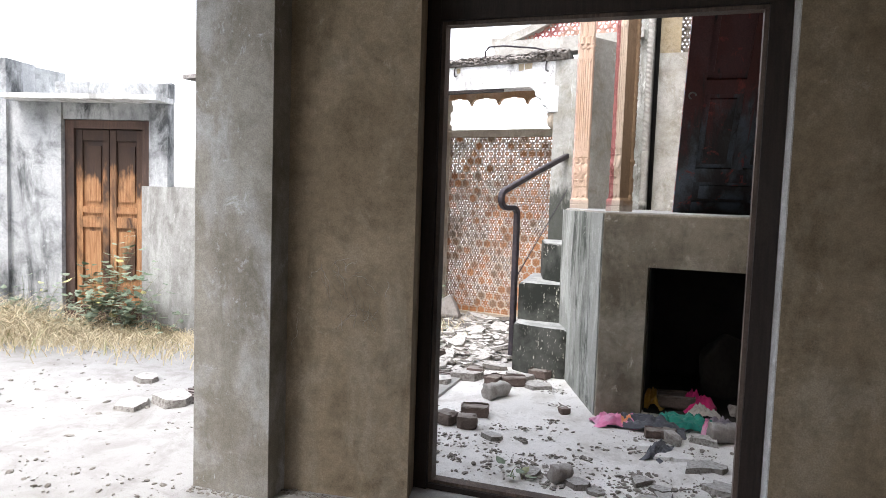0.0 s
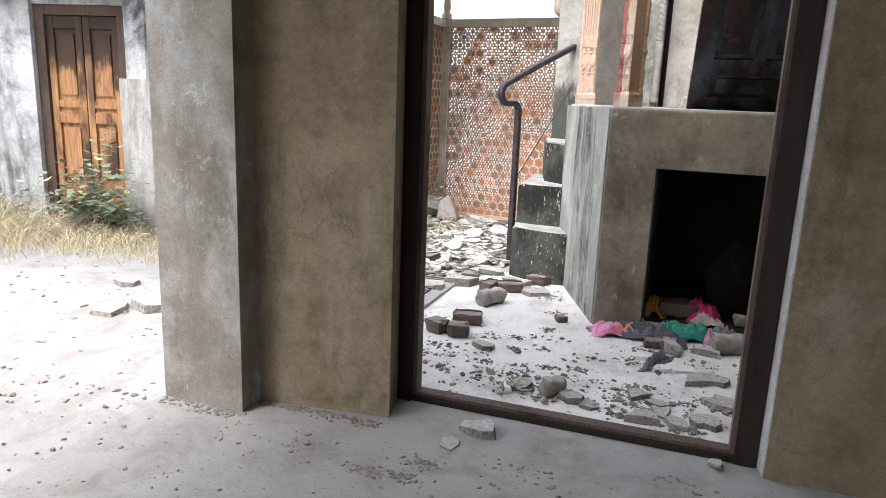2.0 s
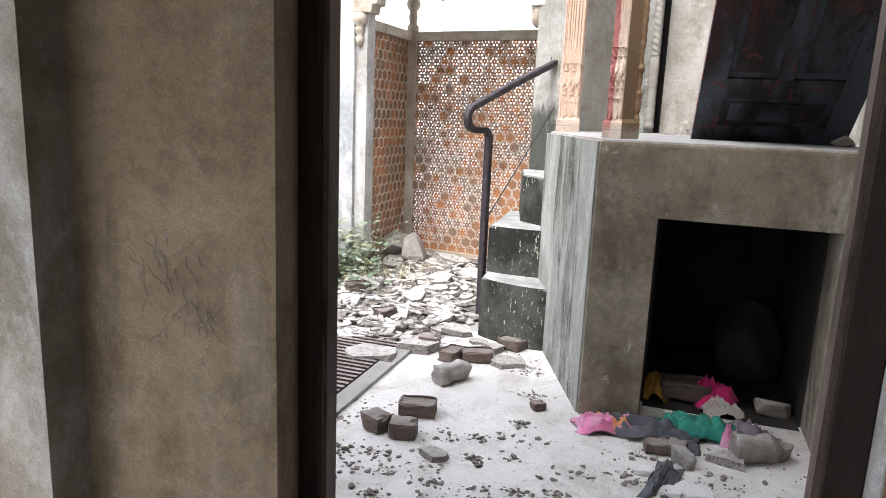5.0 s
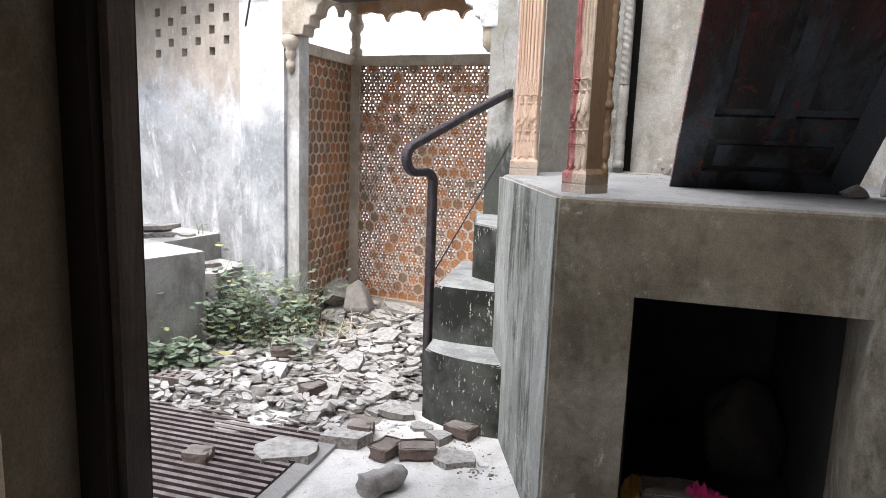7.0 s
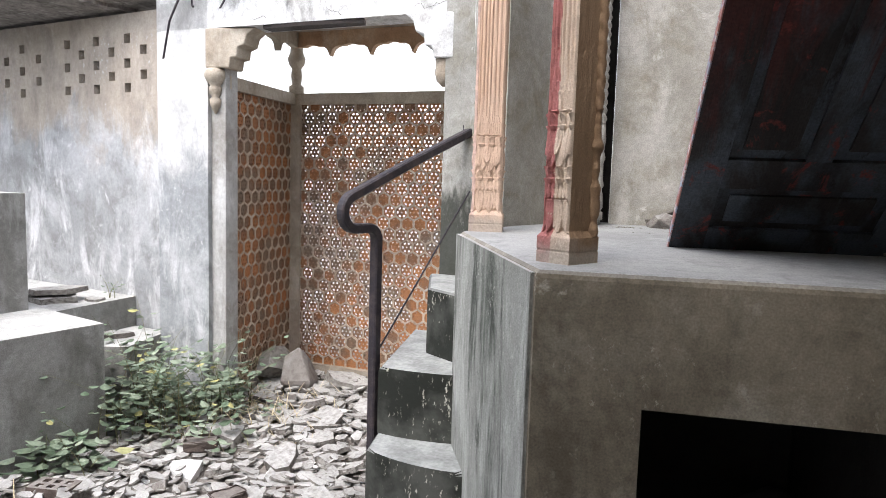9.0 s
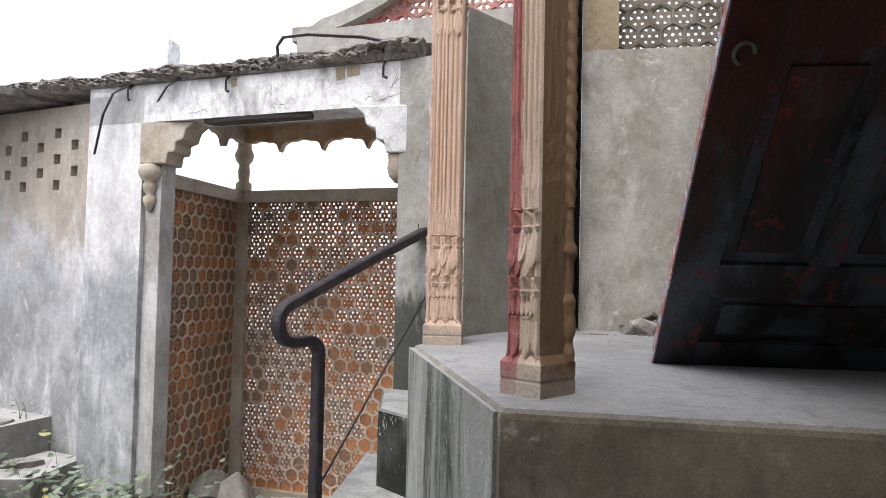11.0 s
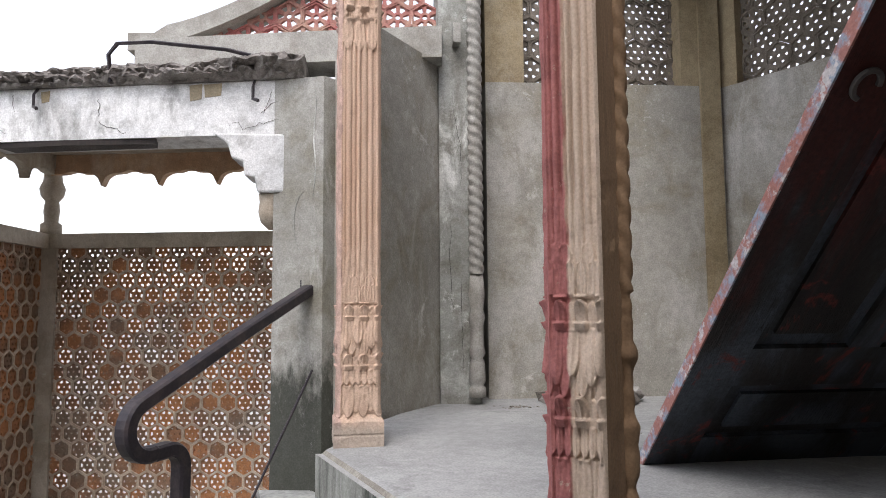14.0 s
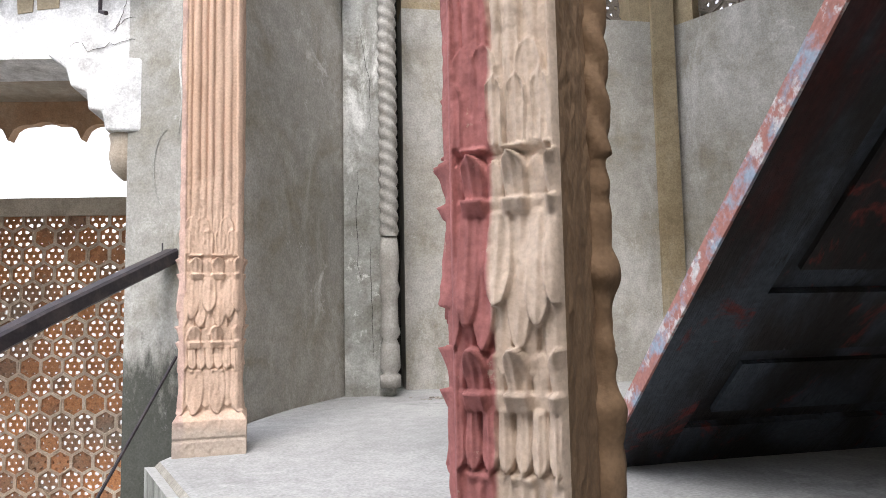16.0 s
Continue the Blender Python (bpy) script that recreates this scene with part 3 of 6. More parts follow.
slab("wall_unseen_pavilion_end", rect(1.9, 2.1, 4.23, 6.4), 1.2, 3.9, plaster_back, 0)
slab("pavilion_beam", [(-0.50, 4.30), (2.6, 4.30), (2.6, 4.55), (-0.28, 4.55)], 2.85, 3.27, plaster_back, 0)

# ---- the bay with the pierced screens ----
SLOPE = -0.17


def wy(x):
    return 6.085 + SLOPE * (x + 1.118)


def wall_run(name, xa, xb, z0, z1, material, depth=0.2, back=0.0, round_by=0.01):
    return slab(name, [(xa, wy(xa) + back), (xb, wy(xb) + back), (xb + 0.02, wy(xb) + depth), (xa + 0.02, wy(xa) + depth)], z0, z1, material, round_by)


wall_run("wall_bay_left", -3.05, -2.655, 0, 2.5, plaster_white_top)
wall_run("wall_bay_jamb", -2.655, -2.545, 0, 2.10, plaster_tan, depth=0.14, back=0.035)
wall_run("wall_bay_beam", -3.05, -1.10, 2.335, 2.55, whitewash)


def broken_edge_slab(name, xa, xb, z0, z1, out, material, seed):
    """A rough strip of broken roof slab along the top of the wall."""
    rnd = random.Random(seed)
    bm = bmesh.new()
    n, m = 260, 9
    rings = []
    for i in range(n + 1):
        x = xa + (xb - xa) * i / n
        y = wy(x)
        top = z1 + 0.022 * noise.noise((x * 3.1, 1.0, seed)) + 0.014 * noise.noise((x * 14.0, 2.0, seed)) + 0.014 * max(0.0, x + 2.2)
        ring = []
        for j in range(m):
            t = j / (m - 1)
            ledge = 0.35 + 0.65 * math.sin(math.pi * min(1, t * 1.05)) ** 0.5
            o = out * ledge * (0.55 + 0.55 * noise.noise((x * 5.0, t * 2.2, seed)) + 0.4 * noise.noise((x * 17.0, t * 7.0, seed + 3.0)) + 0.2 * rnd.uniform(-1, 1))
            layer = 0.02 if noise.noise((x * 2.0, round(t * 3) * 2.7, seed)) > 0.05 else 0.0
            ring.append(bm.verts.new((x, y - max(-0.01, o + layer), z0 + (top - z0) * t + rnd.uniform(-0.003, 0.003) * (0 < j))))
        rings.append(ring + [bm.verts.new((x, y + 0.3, z1)), bm.verts.new((x, y + 0.3, z0))])
    for a, b in zip(rings, rings[1:]):
        for k in range(m + 2):
            bm.faces.new((a[k], a[(k + 1) % (m + 2)], b[(k + 1) % (m + 2)], b[k]))
    bm.faces.new(rings[0][::-1])
    bm.faces.new(rings[-1])
    return tagged(part(name, bm, material), kind="structure")


broken_edge_slab("roof_edge", -5.0, -1.0, 2.552, 2.625, 0.08, roof_rough, 3)
wall_run("parapet_band", -1.72, -0.46, 2.642, 2.77, stone_grey, 0.25, 0.06)

# brackets and beam over the opening
bracket = empty("bracket", label="stepped stone bracket carrying the bay beam", category="bracket")


def bracket_mesh(x0, direction, y):
    bm = bmesh.new()
    prof = [(0, 2.10), (0.16, 2.10), (0.17, 2.16), (0.21, 2.165), (0.215, 2.22), (0.26, 2.235), (0.275, 2.29), (0.33, 2.332), (0, 2.332)]
    ends = []
    for yy in (y - 0.01, y + 0.16):
        ends.append([bm.verts.new((x0 + direction * px, yy, pz)) for px, pz in prof])
    bm.faces.new(ends[0] if direction > 0 else ends[0][::-1])
    bm.faces.new(ends[1][::-1] if direction > 0 else ends[1])
    k = len(prof)
    for i in range(k):
        f = (ends[0][i], ends[1][i], ends[1][(i + 1) % k], ends[0][(i + 1) % k])
        bm.faces.new(f if direction > 0 else f[::-1])
    bmesh.ops.recalc_face_normals(bm, faces=bm.faces)
    return bevel(bm, 0.008, 2)


part("corbel", bracket_mesh(-2.66, 1, wy(-2.59)), stone_bay, bracket)
bracket2 = empty("bracket", label="crumbling whitewashed bracket under the beam end", category="bracket")
part("corbel", bracket_mesh(-1.02, -1, wy(-1.1)), whitewash, bracket2)


def turned(profile, x, y, segments=20):
    """A round turned shape: profile of (radius, z)."""
    bm = bmesh.new()
    rings = [[bm.verts.new((x + r * math.cos(2 * math.pi * i / segments), y + r * math.sin(2 * math.pi * i / segments), z)) for i in range(segments)] for r, z in profile]
    for a, b in zip(rings, rings[1:]):
        for i in range(segments):
            bm.faces.new((a[i], a[(i + 1) % segments], b[(i + 1) % segments], b[i]))
    bm.faces.new(rings[0][::-1])
    bm.faces.new(rings[-1])
    for f in bm.faces:
        f.smooth = True
    return bm


pend = empty("pendant", label="carved stone pendant below the bracket", category="pendant")
px, py = -2.61, wy(-2.61) + 0.02
part("drop", turned([(0.045, 2.10), (0.062, 2.085), (0.066, 2.05), (0.05, 2.02), (0.03, 2.0), (0.04, 1.985), (0.034, 1.95), (0.02, 1.93), (0.036, 1.915), (0.03, 1.88), (0.004, 1.83)][::-1], px, py), stone_bay, pend)
pend2 = empty("pendant", label="small round stone pendant on the jamb", category="pendant")
part("drop", turned([(0.01, 1.96), (0.04, 1.99), (0.05, 2.03), (0.045, 2.07), (0.05, 2.10)], -1.135, wy(-1.12) + 0.05), stone_bay, pend2)

# bay floor kerb, coping, posts, eave
A, B, C = (-2.565, 6.40), (-2.55, 7.32), (-1.05, 7.10)


def lerp(p, q, s):
    return (p[0] + (q[0] - p[0]) * s, p[1] + (q[1] - p[1]) * s)


def offset_strip(p, q, d0, d1):
    """A strip beside the line p-q, from d0 to d1 to its left."""
    dx, dy = q[0] - p[0], q[1] - p[1]
    k = math.hypot(dx, dy)
    nx, ny = -dy / k, dx / k
    pts = [(p[0] + nx * d0, p[1] + ny * d0), (q[0] + nx * d0, q[1] + ny * d0), (q[0] + nx * d1, q[1] + ny * d1), (p[0] + nx * d1, p[1] + ny * d1)]
    area = sum(pts[i][0] * pts[(i + 1) % 4][1] - pts[(i + 1) % 4][0] * pts[i][1] for i in range(4))
    return pts if area > 0 else pts[::-1]


slab("coping", offset_strip(A, B, -0.03, 0.09), 1.985, 2.065, stone_bay, 0.012)
slab("coping", offset_strip(lerp(B, C, -0.05), C, -0.035, 0.09), 1.987, 2.067, stone_bay, 0.012)
slab("kerb", offset_strip(B, C, -0.05, 0.08), 0, 0.07, stone_bay, 0.012)
slab("kerb", offset_strip(A, B, -0.04, 0.08), 0, 0.072, stone_bay, 0.012)
slab("bay_roof", [(-2.75, 6.46), (-1.0, 6.17), (-0.9, 7.35), (-2.75, 7.6)], 2.50, 2.545, stone_bay, 0)
post = empty("corner_post", label="square stone post in the corner of the screens", category="post")
bm = prism(bmesh.new(), rect(B[0] - 0.035, B[0] + 0.075, B[1] - 0.055, B[1] + 0.02), 0.07, 1.985)
part("post", bevel(bm, 0.008), stone_bay, post)
bal = empty("baluster", label="short turned stone baluster between coping and eave", category="baluster")
part("shaft", turned([(0.055, 2.066), (0.055, 2.12), (0.035, 2.135), (0.042, 2.2), (0.035, 2.25), (0.058, 2.28), (0.066, 2.32), (0.05, 2.36), (0.045, 2.40), (0.06, 2.43), (0.06, 2.50)], B[0] + 0.02, B[1] - 0.01), stone_bay, bal)


def scallops(p, q, n, z_top, z_low, material, name):
    """A hanging eave board with a row of cusped arches cut in its lower edge."""
    bm = bmesh.new()
    cols = []
    m = n * 14
    dx, dy = q[0] - p[0], q[1] - p[1]
    k = math.hypot(dx, dy)
    nx, ny = dy / k, -dx / k
    for i in range(m + 1):
        s = (i / m * n) % 1.0
        a = abs(s - 0.5) * 2
        arch = math.sqrt(max(0, 1 - a ** 2)) * 0.75 + 0.12 * abs(math.sin(3 * math.pi * s)) + (0 if a > 0.96 else 0.08)
        z = z_low + (z_top - z_low) * 0.5 * min(1, arch)
        x, y = p[0] + dx * i / m, p[1] + dy * i / m
        cols.append([bm.verts.new((x + nx * d, y + ny * d, zz)) for d, zz in ((0, z), (0.0, z_top), (0.05, z_top), (0.05, z))])
    for a, b in zip(cols, cols[1:]):
        for j in range(4):
            bm.faces.new((a[j], b[j], b[(j + 1) % 4], a[(j + 1) % 4]))
    bm.faces.new(cols[0])
    bm.faces.new(cols[-1][::-1])
    bmesh.ops.recalc_face_normals(bm, faces=bm.faces)
    return part(name, bm, material, eave)


eave = empty("eave", label="orange-stained stone eave with cusped scallops", category="eave")
scallops(B, (-0.95, 7.09), 5, 2.50, 2.325, stone_eave, "scalloped_board")
scallops(A, B, 3, 2.50, 2.325, stone_bay, "scalloped_board")
tagged(part("beam_soffit", prism(bmesh.new(), [(-2.26, wy(-2.26) + 0.012), (-1.98, wy(-1.98) - 0.004), (-1.6, wy(-1.6) + 0.014), (-1.62, wy(-1.62) + 0.09), (-2.24, wy(-2.24) + 0.1)], 2.312, 2.334), frame_wood, None), kind="structure")

# ---- perforated parapet wall beyond the bay ----
perf = empty("wall_perforated", label="stained grey wall pierced by square brick holes", category="wall", kind="structure")
P0, P1 = (-3.05, 6.50), (-5.15, 7.07)
pk = math.hypot(P1[0] - P0[0], P1[1] - P0[1])
pang = math.atan2(P1[1] - P0[1], P1[0] - P0[0])
perf_m = Matrix.Translation((P0[0], P0[1], 0)) @ Matrix.Rotation(pang, 4, "Z")
slab("wall_yard_end", [(-5.152, 7.071), (-5.142, 7.22), (-5.83, 7.40), (-5.85, 7.26)], 0, 2.55, plaster_tan_top, 0)


def perforated(length, z0, z1, holes, hole):
    """A wall in its own frame (x along, y to the back) with square holes right through it."""
    xs = sorted({0.0, length} | {round(h[0] + s * hole / 2, 4) for h in holes for s in (-1, 1)})
    zs = sorted({z0, z1} | {round(h[1] + s * hole / 2, 4) for h in holes for s in (-1, 1)})
    bm = bmesh.new()
    for i in range(len(xs) - 1):
        for j in range(len(zs) - 1):
            cx, cz = (xs[i] + xs[i + 1]) / 2, (zs[j] + zs[j + 1]) / 2
            if any(abs(cx - h[0]) < hole / 2 and abs(cz - h[1]) < hole / 2 for h in holes):
                continue
            box(bm, xs[i], xs[i + 1], -0.16, 0, zs[j], zs[j + 1])
    bmesh.ops.remove_doubles(bm, verts=bm.verts, dist=1e-5)
    seen = {}
    for f in bm.faces:
        seen.setdefault(tuple(sorted(v.index for v in f.verts)), []).append(f)
    bm.verts.index_update()
    seen = {}
    for f in bm.faces:
        seen.setdefault(tuple(sorted(v.index for v in f.verts)), []).append(f)
    bmesh.ops.delete(bm, geom=[f for fs in seen.values() if len(fs) > 1 for f in fs], context="FACES_ONLY")
    return bm


holes = []
for i, x in enumerate((0.21, 0.37, 0.53, 0.69, 0.85, 1.01, 1.35, 1.55, 1.75, 1.95)):
    for z in ((2.34, 2.18, 2.02) if i % 2 else (2.26, 2.10)):
        holes.append((x, z))
w = part("wall", perforated(pk, 0, 2.5, holes, 0.062), plaster_tan_top, perf)
w.matrix_basis = perf_m
slab("roof_slab_left", [(-3.6, 6.35), (-3.3, 6.9), (-5.15, 7.4), (-5.3, 6.3), (-4.6, 6.1)], 2.53, 2.575, roof_rough, 0.01)
slab("far_chimney", rect(-7.13, -6.81, 13.0, 13.35), 0, 5.3, whitewash, 0.02)

# ---- stepped masonry blocks by the plants ----
block = empty("masonry_block", label="broken cement block with a rough pale top", category="masonry block", kind="structure")
bm = prism(bmesh.new(), [(-3.09, 4.80), (-2.81, 5.61), (-3.50, 5.86), (-3.86, 5.02)], 0, 0.67)
part("block", bevel(bm, 0.02, 2), plaster_block, block)
block = empty("masonry_block", label="tall cement block standing behind the broken one", category="masonry block", kind="structure")
bm = prism(bmesh.new(), [(-3.70, 4.75), (-3.43, 5.76), (-4.2, 6.0), (-4.75, 5.1)], 0.0, 1.33)
part("block", bevel(bm, 0.02, 2), plaster_block, block)
block = empty("masonry_block", label="low cement ledge against the pierced wall", category="masonry block", kind="structure")
bm = prism(bmesh.new(), [(-3.46, 5.85), (-3.36, 6.58), (-5.0, 7.02), (-5.0, 6.0), (-4.2, 6.0)], 0, 0.62)
part("block", bevel(bm, 0.02, 2), plaster_block, block)
block = empty("masonry_block", label="lowest cement ledge beside the plants", category="masonry block", kind="structure")
bm = prism(bmesh.new(), [(-3.40, 5.95), (-3.02, 6.05), (-3.05, 6.48), (-3.36, 6.56)], 0, 0.42)
part("block", bevel(bm, 0.02, 2), plaster_block, block)

# ---- far wall with the old wooden door ----
DOOR_AT = pose(-5.17, 5.08, 0, 0, 0, 12)
porch = empty("wall_door", DOOR_AT, "sunlit stained plaster wall with a projecting door surround", "wall", kind="structure")
DW, DT = 0.40, 1.90
for nm, b in (("pier", (-0.98, -DW - 0.045, 0, 0.35, 0, 2.10)), ("pier", (DW + 0.045, 0.63, 0, 0.12, 0, 2.28)), ("lintel", (-DW - 0.045, DW + 0.045, 0.03, 0.35, DT + 0.045, 2.10)),
              ("parapet", (-0.55, 0.63, 0.06, 0.13, 2.11, 2.30)), ("side_wall", (-4.5, -0.98, -0.04, 0.35, 0, 2.5)), ("side_wall", (0.63, 1.35, 0.04, 0.12, 0, 1.33)), ("door_back", (-0.5, 0.5, 0.3, 0.34, 0, 2.0))):
    bm = boxed(b)
    bevel(bm, 0.012, 2)
    part(nm, bm, plaster_door, porch)
bm = boxed((-0.90, 0.66, -0.26, 0.05, 2.10, 2.145))
part("canopy", bevel(bm, 0.012, 2), whitewash, porch, "thin pale stone canopy slab")
slab("wall_yard_west", rect(-10.2, -10.0, -6, 9), 0, 3.2, plaster_yard, 0)
slab("wall_yard_south", rect(-10.2, 3.4, -6.2, -6.0), 0, 3.0, plaster_yard, 0)
# ---- things ----
old_door = empty("door_1", DOOR_AT, "weathered orange-brown panelled wooden double door, shut", "door", kind="structure")


def panel(bm_box, round_by=0.01):
    return bevel(boxed(bm_box), round_by, 2)


for nm, b in (("frame_post", (-DW - 0.04, -DW + 0.05, 0.05, 0.16, 0, DT + 0.04)), ("frame_post", (DW - 0.05, DW + 0.04, 0.05, 0.16, 0, DT + 0.04)), ("frame_head", (-DW + 0.05, DW - 0.05, 0.05, 0.16, DT - 0.04, DT + 0.04))):
    part(nm, panel(b), door_frame_wood, old_door, "dark worn wooden frame")
for s in (-1, 1):
    x0, x1 = (-DW + 0.055, -0.004) if s < 0 else (0.004, DW - 0.055)
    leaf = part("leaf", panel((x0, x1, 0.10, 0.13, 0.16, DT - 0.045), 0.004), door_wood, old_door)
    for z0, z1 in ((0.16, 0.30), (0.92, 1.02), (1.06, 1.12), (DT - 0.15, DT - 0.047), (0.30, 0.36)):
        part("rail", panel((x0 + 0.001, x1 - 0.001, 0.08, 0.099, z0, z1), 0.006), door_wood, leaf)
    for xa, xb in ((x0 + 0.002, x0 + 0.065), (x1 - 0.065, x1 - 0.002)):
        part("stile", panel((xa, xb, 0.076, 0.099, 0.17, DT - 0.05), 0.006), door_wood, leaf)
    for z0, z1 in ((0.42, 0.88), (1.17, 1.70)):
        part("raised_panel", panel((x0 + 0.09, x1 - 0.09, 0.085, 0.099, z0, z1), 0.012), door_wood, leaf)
part("threshold", panel((-DW - 0.04, DW + 0.04, 0.02, 0.2, 0, 0.155), 0.012), door_frame_wood, old_door)

# leaning leaf of a double door, propped over the platform with its face to the ground
leaf_thing = empty("door_leaf", pose(0.30, 5.085, Z_PLAT + 0.004, 45.6, 0, 3), "leaning panelled door leaf with peeling blue and red paint", "door leaf")
LW, LH = 0.36, 1.95
first_stile = None
part("board", panel((-LW + 0.004, LW - 0.004, -0.008, 0.008, 0.004, LH - 0.004), 0.003), peeling, leaf_thing)
for nm, b in (("stile", (-LW, -LW + 0.11, -0.022, -0.008, 0.0, LH)), ("stile", (LW - 0.11, LW, -0.022, -0.008, 0, LH)), ("stile", (-0.035, 0.035, -0.02, -0.008, 0.43, 1.80)),
              ("rail", (-LW + 0.11, LW - 0.11, -0.02, -0.008, 0.0, 0.12)), ("rail", (-LW + 0.11, LW - 0.11, -0.02, -0.008, 0.31, 0.43)), ("rail", (-LW + 0.11, LW - 0.11, -0.02, -0.008, 1.80, 1.95)),
              ("rail", (-LW + 0.11, -0.035, -0.02, -0.008, 1.02, 1.12)), ("rail", (0.035, LW - 0.11, -0.02, -0.008, 1.02, 1.12))):
    piece = part(nm, panel(b, 0.005), peeling, leaf_thing)
    first_stile = piece if first_stile is None else first_stile
for x0, x1, z0, z1 in ((-0.21, 0.21, 0.155, 0.275), (-0.215, -0.07, 0.47, 0.98), (0.07, 0.215, 0.47, 0.98), (-0.215, -0.07, 1.16, 1.76), (0.07, 0.215, 1.16, 1.76)):
    part("raised_panel", panel((x0, x1, -0.016, -0.007, z0, z1), 0.01), peeling, leaf_thing)
part("edge", panel((-LW - 0.004, -LW, -0.021, 0.007, 0.002, LH - 0.002), 0.001), edge_paint, leaf_thing, "chipped pale blue and pink edge")


def sweep(path, half_w, half_h, side=Vector((0, 0, 1)), round_by=0.0):
    """A bar of rectangular section along a path."""
    bm = bmesh.new()
    rings = []
    for i, p in enumerate(path):
        a, b = path[max(i - 1, 0)], path[min(i + 1, len(path) - 1)]
        t = (b - a).normalized()
        u = side.normalized()
        v = t.cross(u).normalized()
        k = [(-1, -0.7), (-0.7, -1), (0.7, -1), (1, -0.7), (1, 0.7), (0.7, 1), (-0.7, 1), (-1, 0.7)]
        rings.append([bm.verts.new(p + u * half_w * c + v * half_h * d) for c, d in k])
    for a, b in zip(rings, rings[1:]):
        for j in range(8):
            bm.faces.new((a[j], a[(j + 1) % 8], b[(j + 1) % 8], b[j]))
    bm.faces.new(rings[0][::-1])
    bm.faces.new(rings[-1])
    bmesh.ops.recalc_face_normals(bm, faces=bm.faces)
    return bm


def arc(cx, cz, r, a0, a1, n=10):
    return [(cx + r * math.cos(radians(a0 + (a1 - a0) * i / n)), cz + r * math.sin(radians(a0 + (a1 - a0) * i / n))) for i in range(n + 1)]


steel_node = Nodes("worn_steel", 0.5, 0.5)
steel = steel_node.done(steel_node.grain((0.13, 0.12, 0.115), 90))
handle = [Vector((-0.318 + 0.019 * math.cos(a), -0.032, 1.02 + 0.023 * math.sin(a))) for a in [2 * math.pi * i / 18 for i in range(14)]]
part("pull_hook", sweep(handle, 0.004, 0.004, Vector((0, 1, 0))), steel, first_stile, "small worn iron hook")

# handrail: a post with a gooseneck, then a sloping bar up to the wall
rail_thing = empty("handrail", pose(-1.268, 5.48, 0), "dark iron handrail with a gooseneck end beside the steps", "handrail")
rd = Vector((0.46, 0.888, 0))
rs = rd.cross(Vector((0, 0, 1)))
flat = [(0, 0.0), (0, 0.6), (0, 1.16)] + arc(-0.055, 1.20, 0.055, 0, 90, 8) + [(-0.105, 1.253)] + arc(-0.128, 1.326, 0.073, -75, -250, 14) + [(0.2, 1.545), (0.645, 1.722)]
part("rail", sweep([rd * s + Vector((0, 0, z)) for s, z in flat], 0.024, 0.021, rs), iron, rail_thing)
part("wall_plate", bevel(boxed((-0.035, 0.035, -0.006, 0.006, -0.035, 0.035)), 0.003), iron, rail_thing, "small iron fixing plate").matrix_basis = Matrix.Translation(rd * 0.645 + Vector((0, 0, 1.722)))
wire = empty("wire", label="thin rusty stay wire running down to the handrail post", category="wire")
q0, q1 = Vector((-0.955, 6.02, 1.42)), Vector((-1.25, 5.50, 0.70))
part("strand", sweep([q0.lerp(q1, i / 8) for i in range(9)], 0.0036, 0.0036, rs), iron, wire)


# ---- carved columns ----
def tongue(u, z, cu, w, z0, z1, down=False, tip=0.4, curl=0.5, rim=0.35):
    """Height of one carved leaf: a ridged blade with a raised rim, curling out at its tip (up, or down)."""
    t = np.clip((z - z0) / (z1 - z0), 0, 1)
    if down:
        t = 1 - t
    inside = ((z >= z0) & (z <= z1)).astype(float)
    taper = np.sqrt(np.clip(1 - np.clip((t - (1 - tip)) / tip, 0, 1) ** 2, 0, 1))
    half = w * (0.78 + 0.22 * np.sin(t * math.pi * 0.7)) * taper
    d = np.abs(u - cu) / np.maximum(half, 1e-3)
    body = np.clip((1 - d) / 0.34, 0, 1) ** 0.7 * inside
    keel = 0.16 * np.clip(1 - np.abs(u - cu) / (0.30 * w), 0, 1)
    lip = rim * np.exp(-((d - 0.84) / 0.12) ** 2)
    return body * (0.42 + curl * t ** 2.2 + keel + lip * (0.35 + 0.65 * t))


